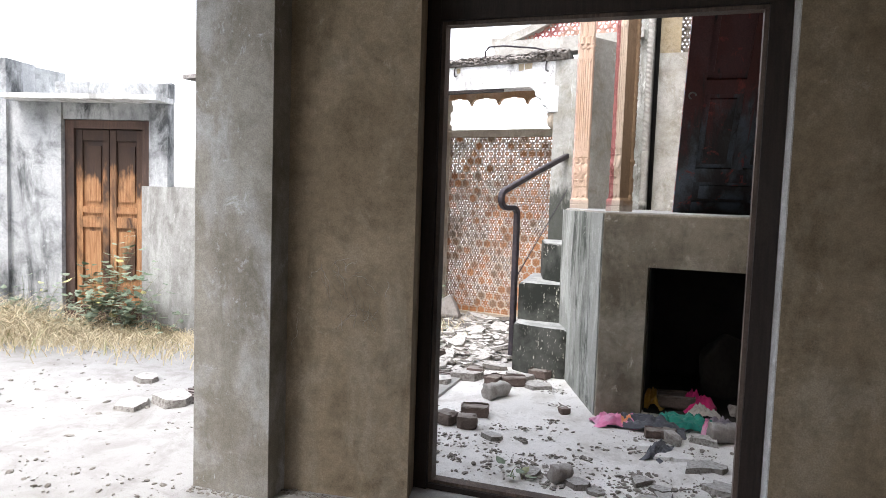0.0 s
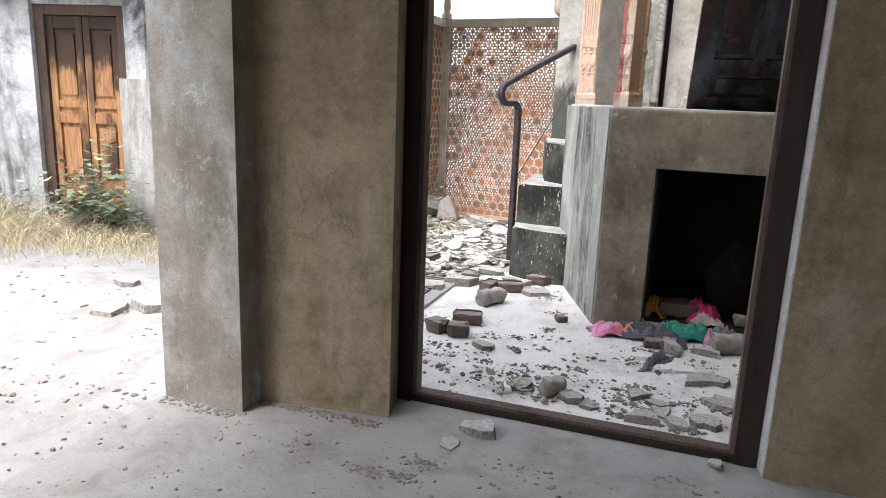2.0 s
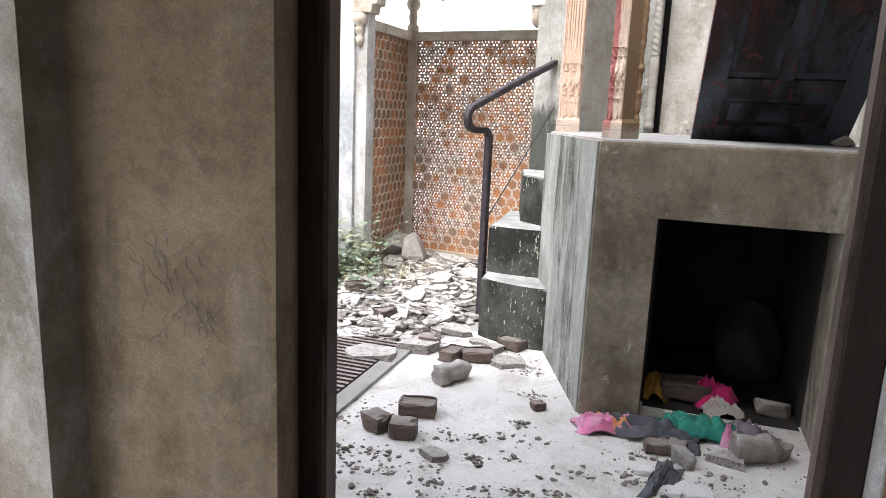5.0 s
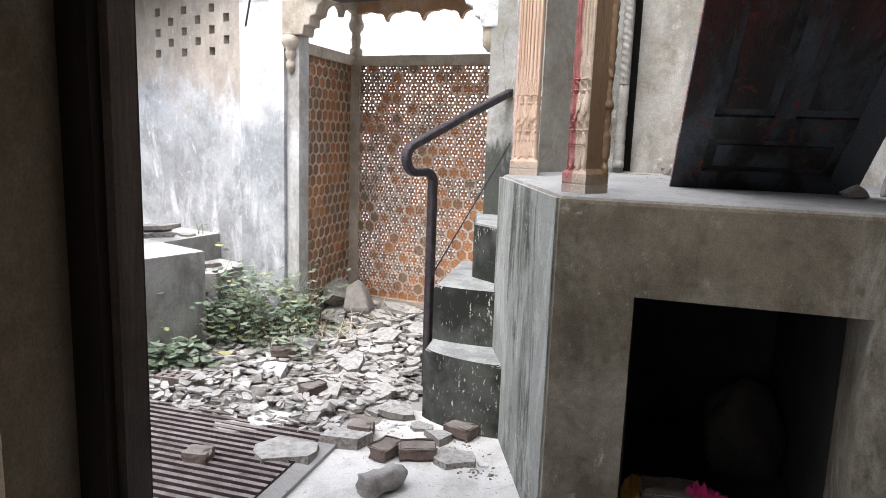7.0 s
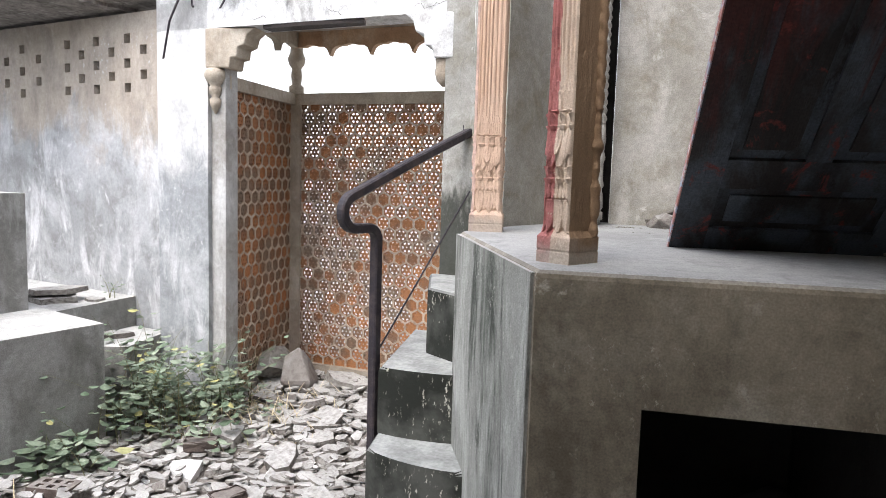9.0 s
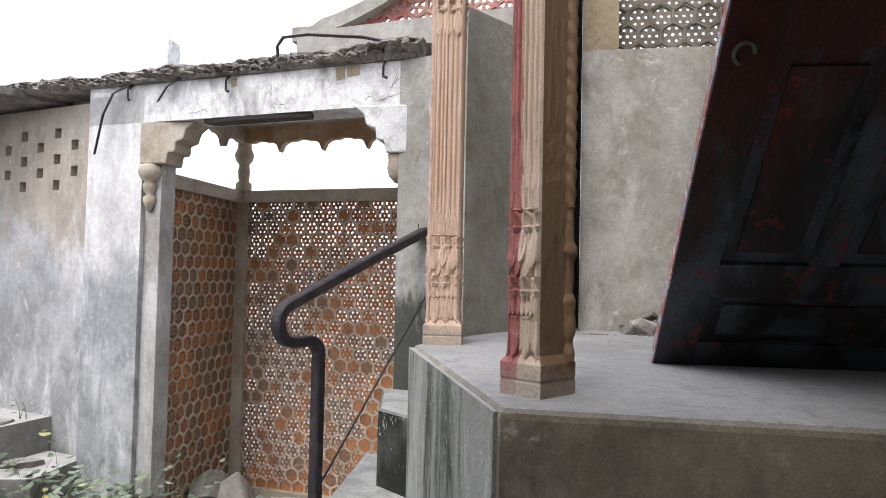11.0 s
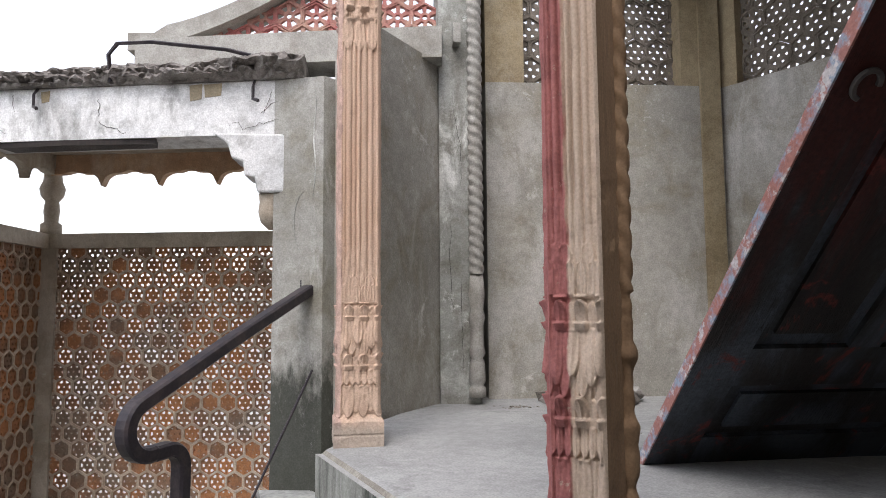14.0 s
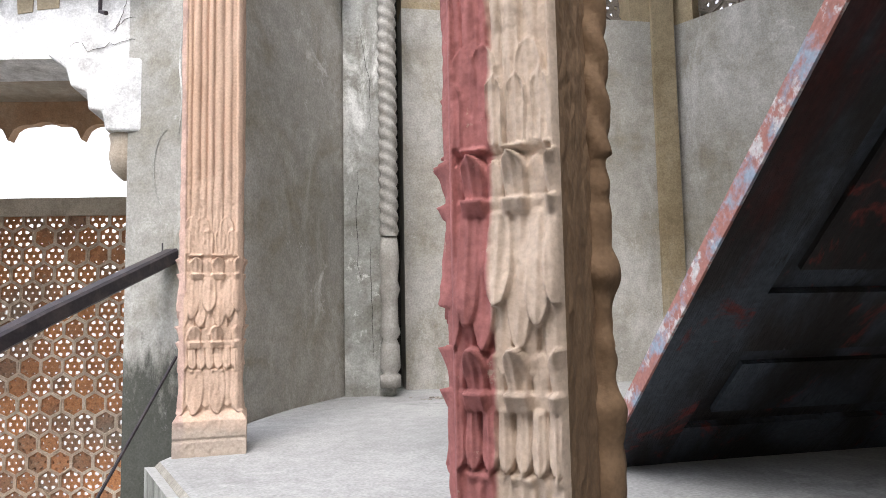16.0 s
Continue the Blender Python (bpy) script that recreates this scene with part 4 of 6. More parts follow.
def carving(u, z):
    """Relief of one column face; u from -1 to 1 across, z from the foot."""
    h = np.zeros_like(u)

    def add(layer, strength=1.0):
        np.maximum(h, layer * strength, out=h)

    def ring(z0, z1, strength, reach=0.8, flare=0.5):
        t = np.clip((z - z0) / (z1 - z0), 0, 1)
        lobes = 0.30 + 0.70 * np.clip(np.cos((u - 0.22) / 0.74 * 2 * math.pi) * 1.6 + 0.85, 0, 1)
        across = np.clip((reach - np.abs(u)) / 0.12, 0, 1) ** 0.5
        add(np.where((z > z0) & (z < z1), (1 - flare + flare * t) * lobes, 0.0) * across, strength)

    thirds = (-1.26, -0.52, 0.22, 0.96)
    halves = (-0.89, -0.15, 0.59)
    # flaring leaves over the plinth, their tips hanging
    for c in halves:
        add(tongue(u, z, c, 0.26, 0.092, 0.166, True, 0.5, 0.2), 0.5)
    for c in thirds:
        add(tongue(u, z, c, 0.33, 0.080, 0.166, True, 0.6, 0.5), 0.85)
    ring(0.160, 0.167, 0.6, 1.2, 0.2)
    # rounded tongues under the lower moulding
    for c in (-0.90, -0.62, -0.33, -0.04, 0.25, 0.54, 0.82):
        add(tongue(u, z, c, 0.15, 0.167, 0.209, True, 0.3, 0.3), 0.75)
    ring(0.208, 0.221, 1.05, 1.2)
    for c in halves:
        add(tongue(u, z, c, 0.18, 0.221, 0.248, False, 0.4, 0.3), 0.5)
    for c in thirds:
        add(tongue(u, z, c, 0.24, 0.220, 0.252, False, 0.4, 1.0), 0.95)
    # long overlapping leaves of the belly
    belly = np.where((z > 0.222) & (z < 0.345), 0.22 * np.sin(np.clip((z - 0.222) / 0.123, 0, 1) * math.pi), 0)
    for z0, z1, cs, w, k in ((0.232, 0.320, (-0.70, 0.0, 0.42, 0.86), 0.20, 0.40), (0.250, 0.346, (-0.92, -0.34, 0.30), 0.25, 0.60), (0.266, 0.346, (-0.62, 0.62), 0.24, 0.78), (0.280, 0.347, (-0.06, 0.95), 0.27, 0.95)):
        for c in cs:
            add(tongue(u, z, c, w, z0, z1, True, 0.42, 0.5, 0.5), k)
    ring(0.344, 0.356, 1.0, 1.2)
    for c in halves:
        add(tongue(u, z, c, 0.18, 0.356, 0.384, False, 0.4, 0.3), 0.45)
    for c in thirds:
        add(tongue(u, z, c, 0.24, 0.355, 0.388, False, 0.4, 1.0), 0.9)
    ring(0.390, 0.3940, 0.7, 0.93, 0.1)
    # standing leaves that run out into the flutes
    for z1, cs, w, k in ((0.565, (-0.52, 0.22), 0.17, 0.42), (0.47, (-0.66, -0.30, 0.52), 0.27, 0.5), (0.445, (-0.86, -0.10, 0.30, 0.72), 0.19, 0.72)):
        for c in cs:
            add(tongue(u, z, c, w, 0.394, z1, False, 0.28, 0.1, 0.9), k)
    bead = np.maximum.reduce([np.clip(1 - (np.abs(u - c) / w) ** 2, 0, 1) ** 0.6 * k for c, w, k in ((-0.04, 0.10, 0.7), (-0.28, 0.10, 0.45), (0.24, 0.15, 0.55), (-0.54, 0.14, 0.6), (0.56, 0.12, 0.42), (-0.78, 0.08, 0.4))])
    add(np.where((z > 0.43) & (z < 1.15), bead * np.clip((z - 0.43) / 0.1, 0, 1), 0))
    # upper moulding
    for c in (-0.62, 0.0, 0.62):
        add(tongue(u, z, c, 0.30, 1.12, 1.205, True, 0.5, 0.4), 0.8)
    ring(1.205, 1.215, 1.0, 0.9)
    ring(1.24, 1.252, 1.2, 0.9)
    for c in halves + (-1.0, 1.0):
        add(tongue(u, z, c, 0.30, 1.216, 1.24, True, 0.4, 0.3), 0.7)
    for c in thirds:
        add(tongue(u, z, c, 0.31, 1.252, 1.30, False, 0.45, 0.8), 0.9)
    for c in halves:
        add(tongue(u, z, c, 0.3, 1.30, 1.40, False, 0.4, 0.3), 0.7)
    fillet = np.clip((np.abs(u) - 0.84) / 0.05, 0, 1) * np.where((z > 0.08) & (z < 1.42), 0.55, 0)
    return np.maximum(h + belly, fillet)


def column(at, yaw, half_w, half_d, material, label, plain=(), flare=0.013, relief=0.012):
    thing = empty("column", pose(at[0], at[1], Z_PLAT, 0, 0, yaw), label, "column", "carved pavilion columns")
    z = np.concatenate([np.arange(0.0, 0.575, 0.0019), np.arange(0.575, 1.11, 0.02), np.arange(1.11, 1.41, 0.004), np.array([1.46, 1.6, 1.98])])
    u = np.linspace(-1, 1, 81)
    uu, zz = np.meshgrid(u, z)
    base = np.where(zz < 0.068, 1.0, np.clip(1 - (zz - 0.068) / 0.018, 0, 1))
    foot = np.where((zz > 0.03) & (zz < 0.036), -0.2, 0.0) * base
    window = np.clip((1 - np.abs(uu)) / 0.14, 0, 1) ** 0.8
    worn = np.array([[0.9 + 0.35 * noise.noise((a * 1.4, b * 14, 7.0)) for a in u] for b in z])
    rough = np.array([[noise.noise((a * 3, b * 30, 1.0)) + 0.7 * noise.noise((a * 9, b * 110, 2.0)) for a in u] for b in z])
    verts, faces = [], []
    for k, ang in enumerate((0, 90, 180, 270)):
        w, d = (half_w, half_d) if k % 2 == 0 else (half_d, half_w)
        wob = uu + np.where(zz < 0.4, 0.02, 0.006) * np.sin(zz * 31 + k * 2.1)
        rel = carving(wob, zz) * worn * relief * window * (1 - base)
        rel = np.where(k in plain, 0.0, 1.0) * rel + rough * 0.0018 * window + foot * 0.01
        sx = uu * (w + base * flare)
        sy = -(d + base * flare + rel)
        ca, sa = math.cos(radians(ang)), math.sin(radians(ang))
        i0 = len(verts)
        verts += [(ca * x - sa * y, sa * x + ca * y, c) for x, y, c in zip(sx.ravel(), sy.ravel(), zz.ravel())]
        nu, nz = len(u), len(z)
        faces += [(i0 + j * nu + i, i0 + j * nu + i + 1, i0 + (j + 1) * nu + i + 1, i0 + (j + 1) * nu + i) for j in range(nz - 1) for i in range(nu - 1)]
    me = bpy.data.meshes.new("shaft")
    me.from_pydata(verts, [], faces)
    me.materials.append(material)
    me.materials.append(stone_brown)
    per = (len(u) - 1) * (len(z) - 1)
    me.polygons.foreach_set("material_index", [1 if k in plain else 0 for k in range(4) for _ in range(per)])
    me.polygons.foreach_set("use_smooth", [True] * len(me.polygons))
    ob = new("shaft", me)
    ob.parent = thing
    bm = bmesh.new()
    box(bm, -half_w - 0.03, half_w + 0.03, -half_d - 0.03, half_d + 0.03, 1.45, 1.50)
    box(bm, -half_w - 0.045, half_w + 0.045, -half_d - 0.045, half_d + 0.045, 1.501, 1.56)
    part("capital", bevel(bm, 0.01, 2), material, thing)
    return thing


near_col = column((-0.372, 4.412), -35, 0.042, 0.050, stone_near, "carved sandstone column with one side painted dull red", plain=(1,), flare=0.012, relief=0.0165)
far_col = column((-0.757, 5.392), 6, 0.056, 0.058, stone_far, "carved pinkish sandstone column at the platform corner")


def rope(radius, z0, z1, turns, x, y):
    """A twisted rope moulding."""
    bm = bmesh.new()
    rings = []
    n, m = 260, 14
    for i in range(n + 1):
        z = z0 + (z1 - z0) * i / n
        a0 = turns * 2 * math.pi * i / n
        ring = []
        for j in range(m):
            a = 2 * math.pi * j / m
            r = radius * (0.74 + 0.3 * abs(math.sin(1.0 * (a + a0))))
            ring.append(bm.verts.new((x + r * math.cos(a), y + r * math.sin(a), z)))
        rings.append(ring)
    for a, b in zip(rings, rings[1:]):
        for j in range(m):
            bm.faces.new((a[j], a[(j + 1) % m], b[(j + 1) % m], b[j]))
    for f in bm.faces:
        f.smooth = True
    return bm


rope_thing = empty("rope_moulding", label="grey stucco half-column twisted like rope", category="moulding")
rx, ry = -0.322, 6.105
part("rope", rope(0.031, 1.78, 3.9, 26, rx, ry), stone_grey, rope_thing)
part("foot", turned([(0.034, 1.30), (0.034, 1.335), (0.024, 1.345), (0.033, 1.36), (0.03, 1.43), (0.022, 1.45), (0.034, 1.47), (0.027, 1.50), (0.026, 1.58), (0.034, 1.61), (0.026, 1.64), (0.033, 1.70), (0.026, 1.78)], rx, ry, 14), stone_grey, rope_thing)


def carved_edge(x, y):
    """The corner roll of the near column: leaf tiers at the foot, a twisted cord above."""
    bm = bmesh.new()
    rings = []
    for i in range(420):
        z = 0.07 + 1.36 * i / 419
        if z < 0.40:
            t = abs(math.sin(z * 26 + 0.7 * math.sin(z * 61)))
            rs = [0.010 + 0.007 * t ** 2 + 0.002 * math.sin(3 * a + z * 40) + 0.002 * noise.noise((z * 70, a, 3.0)) for a in [2 * math.pi * k / 12 for k in range(12)]]
        else:
            rs = [0.010 + 0.005 * abs(math.sin(a + z * 75)) for a in [2 * math.pi * k / 12 for k in range(12)]]
        rings.append([bm.verts.new((x + r * math.cos(2 * math.pi * k / 12), y + r * math.sin(2 * math.pi * k / 12), z)) for k, r in enumerate(rs)])
    for a, b in zip(rings, rings[1:]):
        for k in range(12):
            bm.faces.new((a[k], a[(k + 1) % 12], b[(k + 1) % 12], b[k])).smooth = True
    bm.faces.new(rings[0][::-1])
    bm.faces.new(rings[-1])
    return bm


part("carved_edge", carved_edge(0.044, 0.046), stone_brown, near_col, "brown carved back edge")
spike = empty("wall_spike", label="flat iron spike sticking out of the pilaster", category="spike")
part("spike", bevel(boxed((-0.41, -0.38, 6.07, 6.14, 2.72, 2.80)), 0.006), stone_grey, spike)


# ---- pierced screens ----
def hex_points(r, turn=0.0):
    return [(r * math.cos(math.pi / 3 * i + turn), r * math.sin(math.pi / 3 * i + turn)) for i in range(6)]


def tile_mesh(name, radius, depth, rim_w, hub, hole, slot_in, slot_out, web, rims, fill, sink=0.004):
    """One pierced hexagonal tile: a raised rim round a sunk plate with six slots about a central hole. It lies in x-z and faces -y."""
    verts, faces, mats = [], [], []

    def ring(pts, y):
        i = len(verts)
        verts.extend((x, y, z) for x, z in pts)
        return i

    def quad(a, b, c, d, mat):
        faces.append((a, b, c, d))
        mats.append(mat)

    def block(pts, y0, y1, mat):
        k = len(pts)
        i, j = ring(pts, y0), ring(pts, y1)
        faces.append(tuple(range(i, i + k)))
        mats.append(mat)
        for e in range(k):
            quad(i + e, j + e, j + (e + 1) % k, i + (e + 1) % k, mat)

    turn = math.pi / 6
    outer, inner = hex_points(radius, turn), hex_points(radius - rim_w, turn)
    for j in range(6):
        block([outer[j], outer[(j + 1) % 6], inner[(j + 1) % 6], inner[j]], -0.003, depth, 0)

    def at(r, a):
        return (r * math.cos(a), r * math.sin(a))

    for j in range(6):
        a0 = turn + math.pi / 3 * j
        mid, end = a0 + math.pi / 6, a0 + math.pi / 3
        block([at(hub, a0), at(hub * 1.04, mid), at(hub, end), at(hole, end), at(hole, mid), at(hole, a0)], sink, depth, 1)
        block([inner[j], inner[(j + 1) % 6], at(slot_out, end), at(slot_out * 0.97, mid), at(slot_out, a0)], sink, depth, 1)
        block([at(slot_out, a0 - web), at(slot_out, a0 + web), at(hub, a0 + web * 1.5), at(hub, a0 - web * 1.5)], sink, depth, 1)
    me = bpy.data.meshes.new(name)
    me.from_pydata(verts, [], faces)
    me.materials.append(rims)
    me.materials.append(fill)
    me.polygons.foreach_set("material_index", mats)
    me.update()
    return me


def screen(name, label, m, length, z0, z1, radius, mesh, budget, keep=None, clip=None, tuck=False):
    """A field of hexagonal tiles in its own frame: x along, z up. The first budget tiles are single parts, the rest one mesh."""
    thing = empty(name, m, label, "pierced screen")
    dx, dz = radius * math.sqrt(3), radius * 1.5
    spots = []
    row = 0
    z = z0 + radius * 0.6
    while z < z1 - radius * 0.3:
        x = dx / 2 * (row % 2) + dx * 0.25
        while x < length:
            if (tuck or radius * 0.9 < x < length - radius * 0.5) and (clip is None or clip(x, z)):
                spots.append((x, z))
            x += dx
        z += dz
        row += 1
    if keep:
        spots.sort(key=keep)
    kinds = mesh if isinstance(mesh, list) else [mesh]
    r = random.Random(len(spots))

    def seat(x, z):
        return Matrix.Translation((x + r.uniform(-0.0015, 0.0015), r.uniform(-0.002, 0.003), z + r.uniform(-0.0015, 0.0015))) @ Matrix.Rotation(radians(r.uniform(-3, 3)), 4, "Y") @ Matrix.Rotation(radians(r.uniform(-4, 4)), 4, "X")

    for x, z in spots[:budget]:
        ob = new("tile", r.choice(kinds))
        ob.parent = thing
        ob.matrix_basis = seat(x, z)
    vs, fs, ms = [], [], []
    for x, z in spots[budget:]:
        me = r.choice(kinds)
        m = seat(x, z)
        o = len(vs)
        vs.extend(tuple(m @ v.co) for v in me.vertices)
        fs.extend(tuple(o + i for i in p.vertices) for p in me.polygons)
        ms.extend(p.material_index for p in me.polygons)
    if vs:
        me = bpy.data.meshes.new("tiles")
        me.from_pydata(vs, [], fs)
        for mm in kinds[0].materials:
            me.materials.append(mm)
        me.polygons.foreach_set("material_index", ms)
        ob = new("tiles", me)
        ob.parent = thing
        tagged(ob, kind="stuff")
    return thing


def frame_between(p, q, z=0.0):
    return Matrix.Translation((p[0], p[1], z)) @ Matrix.Rotation(math.atan2(q[1] - p[1], q[0] - p[0]), 4, "Z")


R = 0.0545
TILE_SIZES = (
    (0.013, 0.0070, 0.0235, 0.0050, 0.0375, 0.21), (0.016, 0.0080, 0.0245, 0.0042, 0.0365, 0.24), (0.012, 0.0066, 0.0225, 0.0056, 0.0385, 0.19), (0.022, 0.0084, 0.0255, 0.0040, 0.0360, 0.26), (0.012, 0.0072, 0.0230, 0.0060, 0.0390, 0.17))
tile, side_tile = [[tile_mesh("tile", R, d + thick, rw, hb + 0.0005, ho, hb + 0.0005, so - 0.0003, wb, rim, clay) for d, rw, hb, ho, so, wb in TILE_SIZES] for thick in (0.0, 0.03)]
screen("pierced_screen", "orange and grey clay screen of pierced hexagons, back of bay", frame_between((-2.53, 7.290), C), 1.50, 0.06, 2.03, R, tile, 290, lambda s: abs(s[1] - 1.3) + abs(s[0] - 0.6), tuck=True)
screen("pierced_screen", "orange clay screen of pierced hexagons, side of bay", frame_between(A, B), 0.93, 0.06, 2.03, R, side_tile, 290, lambda s: abs(s[1] - 1.2), tuck=True)
R2 = 0.068
tile_red = tile_mesh("tile", R2, 0.022, 0.0085, 0.022, 0.012, 0.022, 0.052, 0.20, red_jali, red_jali, 0.003)


def ogee(x):
    """The height of the curved coping over the red screen, along its run."""
    return 2.80 + 0.50 * min(1, max(0, x - 0.03)) ** 1.45 + 0.05 * x


JA, JB = (-1.66, wy(-1.66) + 0.16), (-0.47, 6.28)
screen("gable_screen", "dull red pierced stone screen under a curved coping", frame_between(JA, JB), 1.2, 2.77, 3.5, R2, tile_red, 300, None, lambda x, z: z < ogee(x) - 0.03 and x > 0.1)
bm = bmesh.new()
prev = None
jm = frame_between(JA, JB)
for i in range(25):
    x = -0.10 + 1.3 * i / 24
    z = ogee(max(x, 0)) - (0.03 if x < 0.05 else 0)
    cur = [bm.verts.new(jm @ Vector((x, y, zz))) for y, zz in ((-0.06, z - 0.035), (-0.06, z + 0.04), (0.12, z + 0.04), (0.12, z - 0.035))]
    if prev:
        for j in range(4):
            bm.faces.new((prev[j], cur[j], cur[(j + 1) % 4], prev[(j + 1) % 4]))
    else:
        bm.faces.new(cur)
    prev = cur
bm.faces.new(prev[::-1])
bmesh.ops.recalc_face_normals(bm, faces=bm.faces)
tagged(part("gable_coping", bm, stone_grey), kind="structure")
tile_dark = tile_mesh("tile", 0.062, 0.013, 0.0095, 0.026, 0.0085, 0.026, 0.0425, 0.27, stone_lattice, stone_lattice)
screen("window_screen", "weathered stone lattice of pierced hexagons in the back wall", Matrix.Translation((-0.12, 6.34, 0)), 0.80, 2.58, 3.9, 0.062, tile_dark, 200, tuck=True)
m2 = Matrix.Translation((*along(0.80, 6.30, 0.07, 0.05), 0)) @ Matrix.Rotation(math.atan2(uy, ux), 4, "Z")
screen("window_screen", "dark stone lattice of pierced hexagons beside the corner", m2, 0.80, 2.58, 3.9, 0.062, tile_dark, 150, tuck=True)

# iron rods left in the broken beam
def rod(path, r=0.006):
    t = empty("iron_rod", label="bent rusty reinforcement rod sticking out of the beam", category="rod", group="loose rods")
    part("rod", sweep([Vector(p) for p in path], r, r, Vector((0.6, 0.5, 0.3))), iron, t)


def on_wall(x, z, out=0.03):
    return (x, wy(x) - out, z)


rod([on_wall(-1.78, 2.56), on_wall(-1.78, 2.66, 0.06), on_wall(-1.74, 2.70, 0.07), on_wall(-1.6, 2.70, 0.07), on_wall(-1.3, 2.66, 0.06), on_wall(-1.14, 2.62, 0.04)], 0.007)
rod([on_wall(-2.72, 2.56, 0.02), on_wall(-2.84, 2.50, 0.05), on_wall(-2.90, 2.38, 0.06), on_wall(-2.96, 2.16, 0.05)], 0.007)
rod([on_wall(-2.40, 2.555, 0.03), on_wall(-2.47, 2.51, 0.05), on_wall(-2.52, 2.43, 0.06)])
for x in (-2.75, -2.10, -1.20):
    rod([on_wall(x, 2.55, 0.0), on_wall(x, 2.52, 0.03), on_wall(x, 2.47, 0.03), on_wall(x + 0.025, 2.455, 0.05)])


# ---- scratches and cracks on the walls ----
def stroke(points, width, normal):
    """A thin tapered mark lying on a wall."""
    bm = bmesh.new()
    prev = None
    n = len(points)
    for i, p in enumerate(points):
        t = (points[min(i + 1, n - 1)] - points[max(i - 1, 0)]).normalized()
        s = t.cross(normal).normalized() * width * (0.35 + 0.65 * math.sin(math.pi * (i + 0.6) / (n + 0.2)))
        cur = [bm.verts.new(p - s), bm.verts.new(p + s * 0.4 + normal * 0.0012), bm.verts.new(p + s)]
        if prev:
            for k in range(2):
                bm.faces.new((prev[k], prev[k + 1], cur[k + 1], cur[k]))
        prev = cur
    bmesh.ops.recalc_face_normals(bm, faces=bm.faces)
    return bm


def wander(start, step, n, seed, along_wall):
    r = random.Random(seed)
    pts = [Vector(start)]
    d = step
    for _ in range(n):
        pts.append(pts[-1] + along_wall * (d[0] + r.gauss(0, abs(d[1]) * 0.35 + 0.002)) + Vector((0, 0, d[1] + r.gauss(0, abs(d[0]) * 0.5 + 0.002))))
    return pts


marks = empty("wall_marks", label="pale scratches and dribbles on the brown plaster", category="scratches", kind="structure")
rr = random.Random(8)
wall_dir = Vector((0.56, 0.07, 0)).normalized()
wall_n = Vector((0.07, -0.56, 0)).normalized()


def west_point(x, z):
    return Vector((x, 2.57 + (x + 1.60) * 0.125 - 0.0015, z))


for i in range(34):
    x, z = rr.gauss(-1.33, 0.07), rr.uniform(0.78, 1.06)
    down = rr.random() < 0.65
    part("scratch", stroke(wander(west_point(x, z), (rr.uniform(-0.004, 0.004), -rr.uniform(0.006, 0.02)) if down else (rr.choice((-1, 1)) * 0.010, rr.uniform(-0.012, 0.004)), rr.randint(4, 9), i, wall_dir), rr.uniform(0.0006, 0.0016), wall_n), chalk, marks)
cracks = empty("wall_cracks", label="pale chalk lines and hairline cracks on the jamb wall", category="cracks", kind="structure")
jamb_dir = Vector((0.198, -0.065, 0)).normalized()
jamb_n = Vector((-0.065, -0.198, 0)).normalized()


def jamb_point(x, z):
    return Vector((x, 6.085 + (x + 1.118) * -0.328 - 0.002, z))


part("chalk_line", stroke([jamb_point(-0.99 - 0.045 * math.sin(a), 1.98 + 0.12 * math.cos(a)) for a in [0.1 + 0.33 * k for k in range(9)]], 0.002, jamb_n), plaster_pil, cracks)
part("chalk_line", stroke([jamb_point(-0.955 + 0.004 * math.sin(7 * k), 2.5 - 0.028 * k) for k in range(16)], 0.003, jamb_n), plaster_pil, cracks)
for k, (x, z) in enumerate(((-0.40, 2.5), (-0.42, 2.0), (-0.38, 1.75))):
    part("crack", stroke(wander((x, 6.127, z), (0.001, -0.03), 12, 40 + k, Vector((0.35, -0.045, 0))), 0.0008, Vector((-0.13, -1, 0)).normalized()), frame_wood, cracks)


def beam_point(x, z):
    return Vector((x, wy(x) - 0.002, z))


beam_dir = Vector((1, SLOPE, 0)).normalized()
beam_n = Vector((SLOPE, -1, 0)).normalized()
beam_marks = empty("beam_marks", label="bare brown patches and cracks in the whitewashed beam", category="cracks", kind="structure")
for xa, xb, za, zb in ((-1.46, -1.415, 2.478, 2.545), (-1.40, -1.335, 2.49, 2.546), (-2.08, -2.05, 2.49, 2.54)):
    corners = [beam_point(xa, za), beam_point(xb, za + 0.006), beam_point(xb + 0.003, zb), beam_point(xa - 0.004, zb - 0.004)]
    bm = bmesh.new()
    front = [bm.verts.new(p + beam_n * 0.001) for p in corners]
    rear = [bm.verts.new(p - beam_n * 0.006) for p in corners]
    bm.faces.new(front)
    bm.faces.new(rear[::-1])
    for k in range(4):
        bm.faces.new((front[k], rear[k], rear[(k + 1) % 4], front[(k + 1) % 4]))
    bmesh.ops.recalc_face_normals(bm, faces=bm.faces)
    part("bare_patch", bm, plaster_ochre, beam_marks)
for k, (x, z, sx, sz, n) in enumerate(((-1.13, 2.52, -0.004, -0.013, 8), (-1.30, 2.37, 0.016, 0.001, 12), (-1.10, 2.46, -0.012, -0.002, 6), (-2.35, 2.36, 0.014, 0.002, 10), (-1.72, 2.36, -0.014, 0.002, 9), (-1.84, 2.50, 0.002, -0.012, 6), (-2.2, 2.53, 0.003, -0.012, 7))):
    part("crack", stroke(wander(beam_point(x, z), (sx, sz), n, 70 + k, beam_dir), 0.0011, beam_n), crack_dark, beam_marks)
# ---- rubble and loose things ----
rng = random.Random(11)


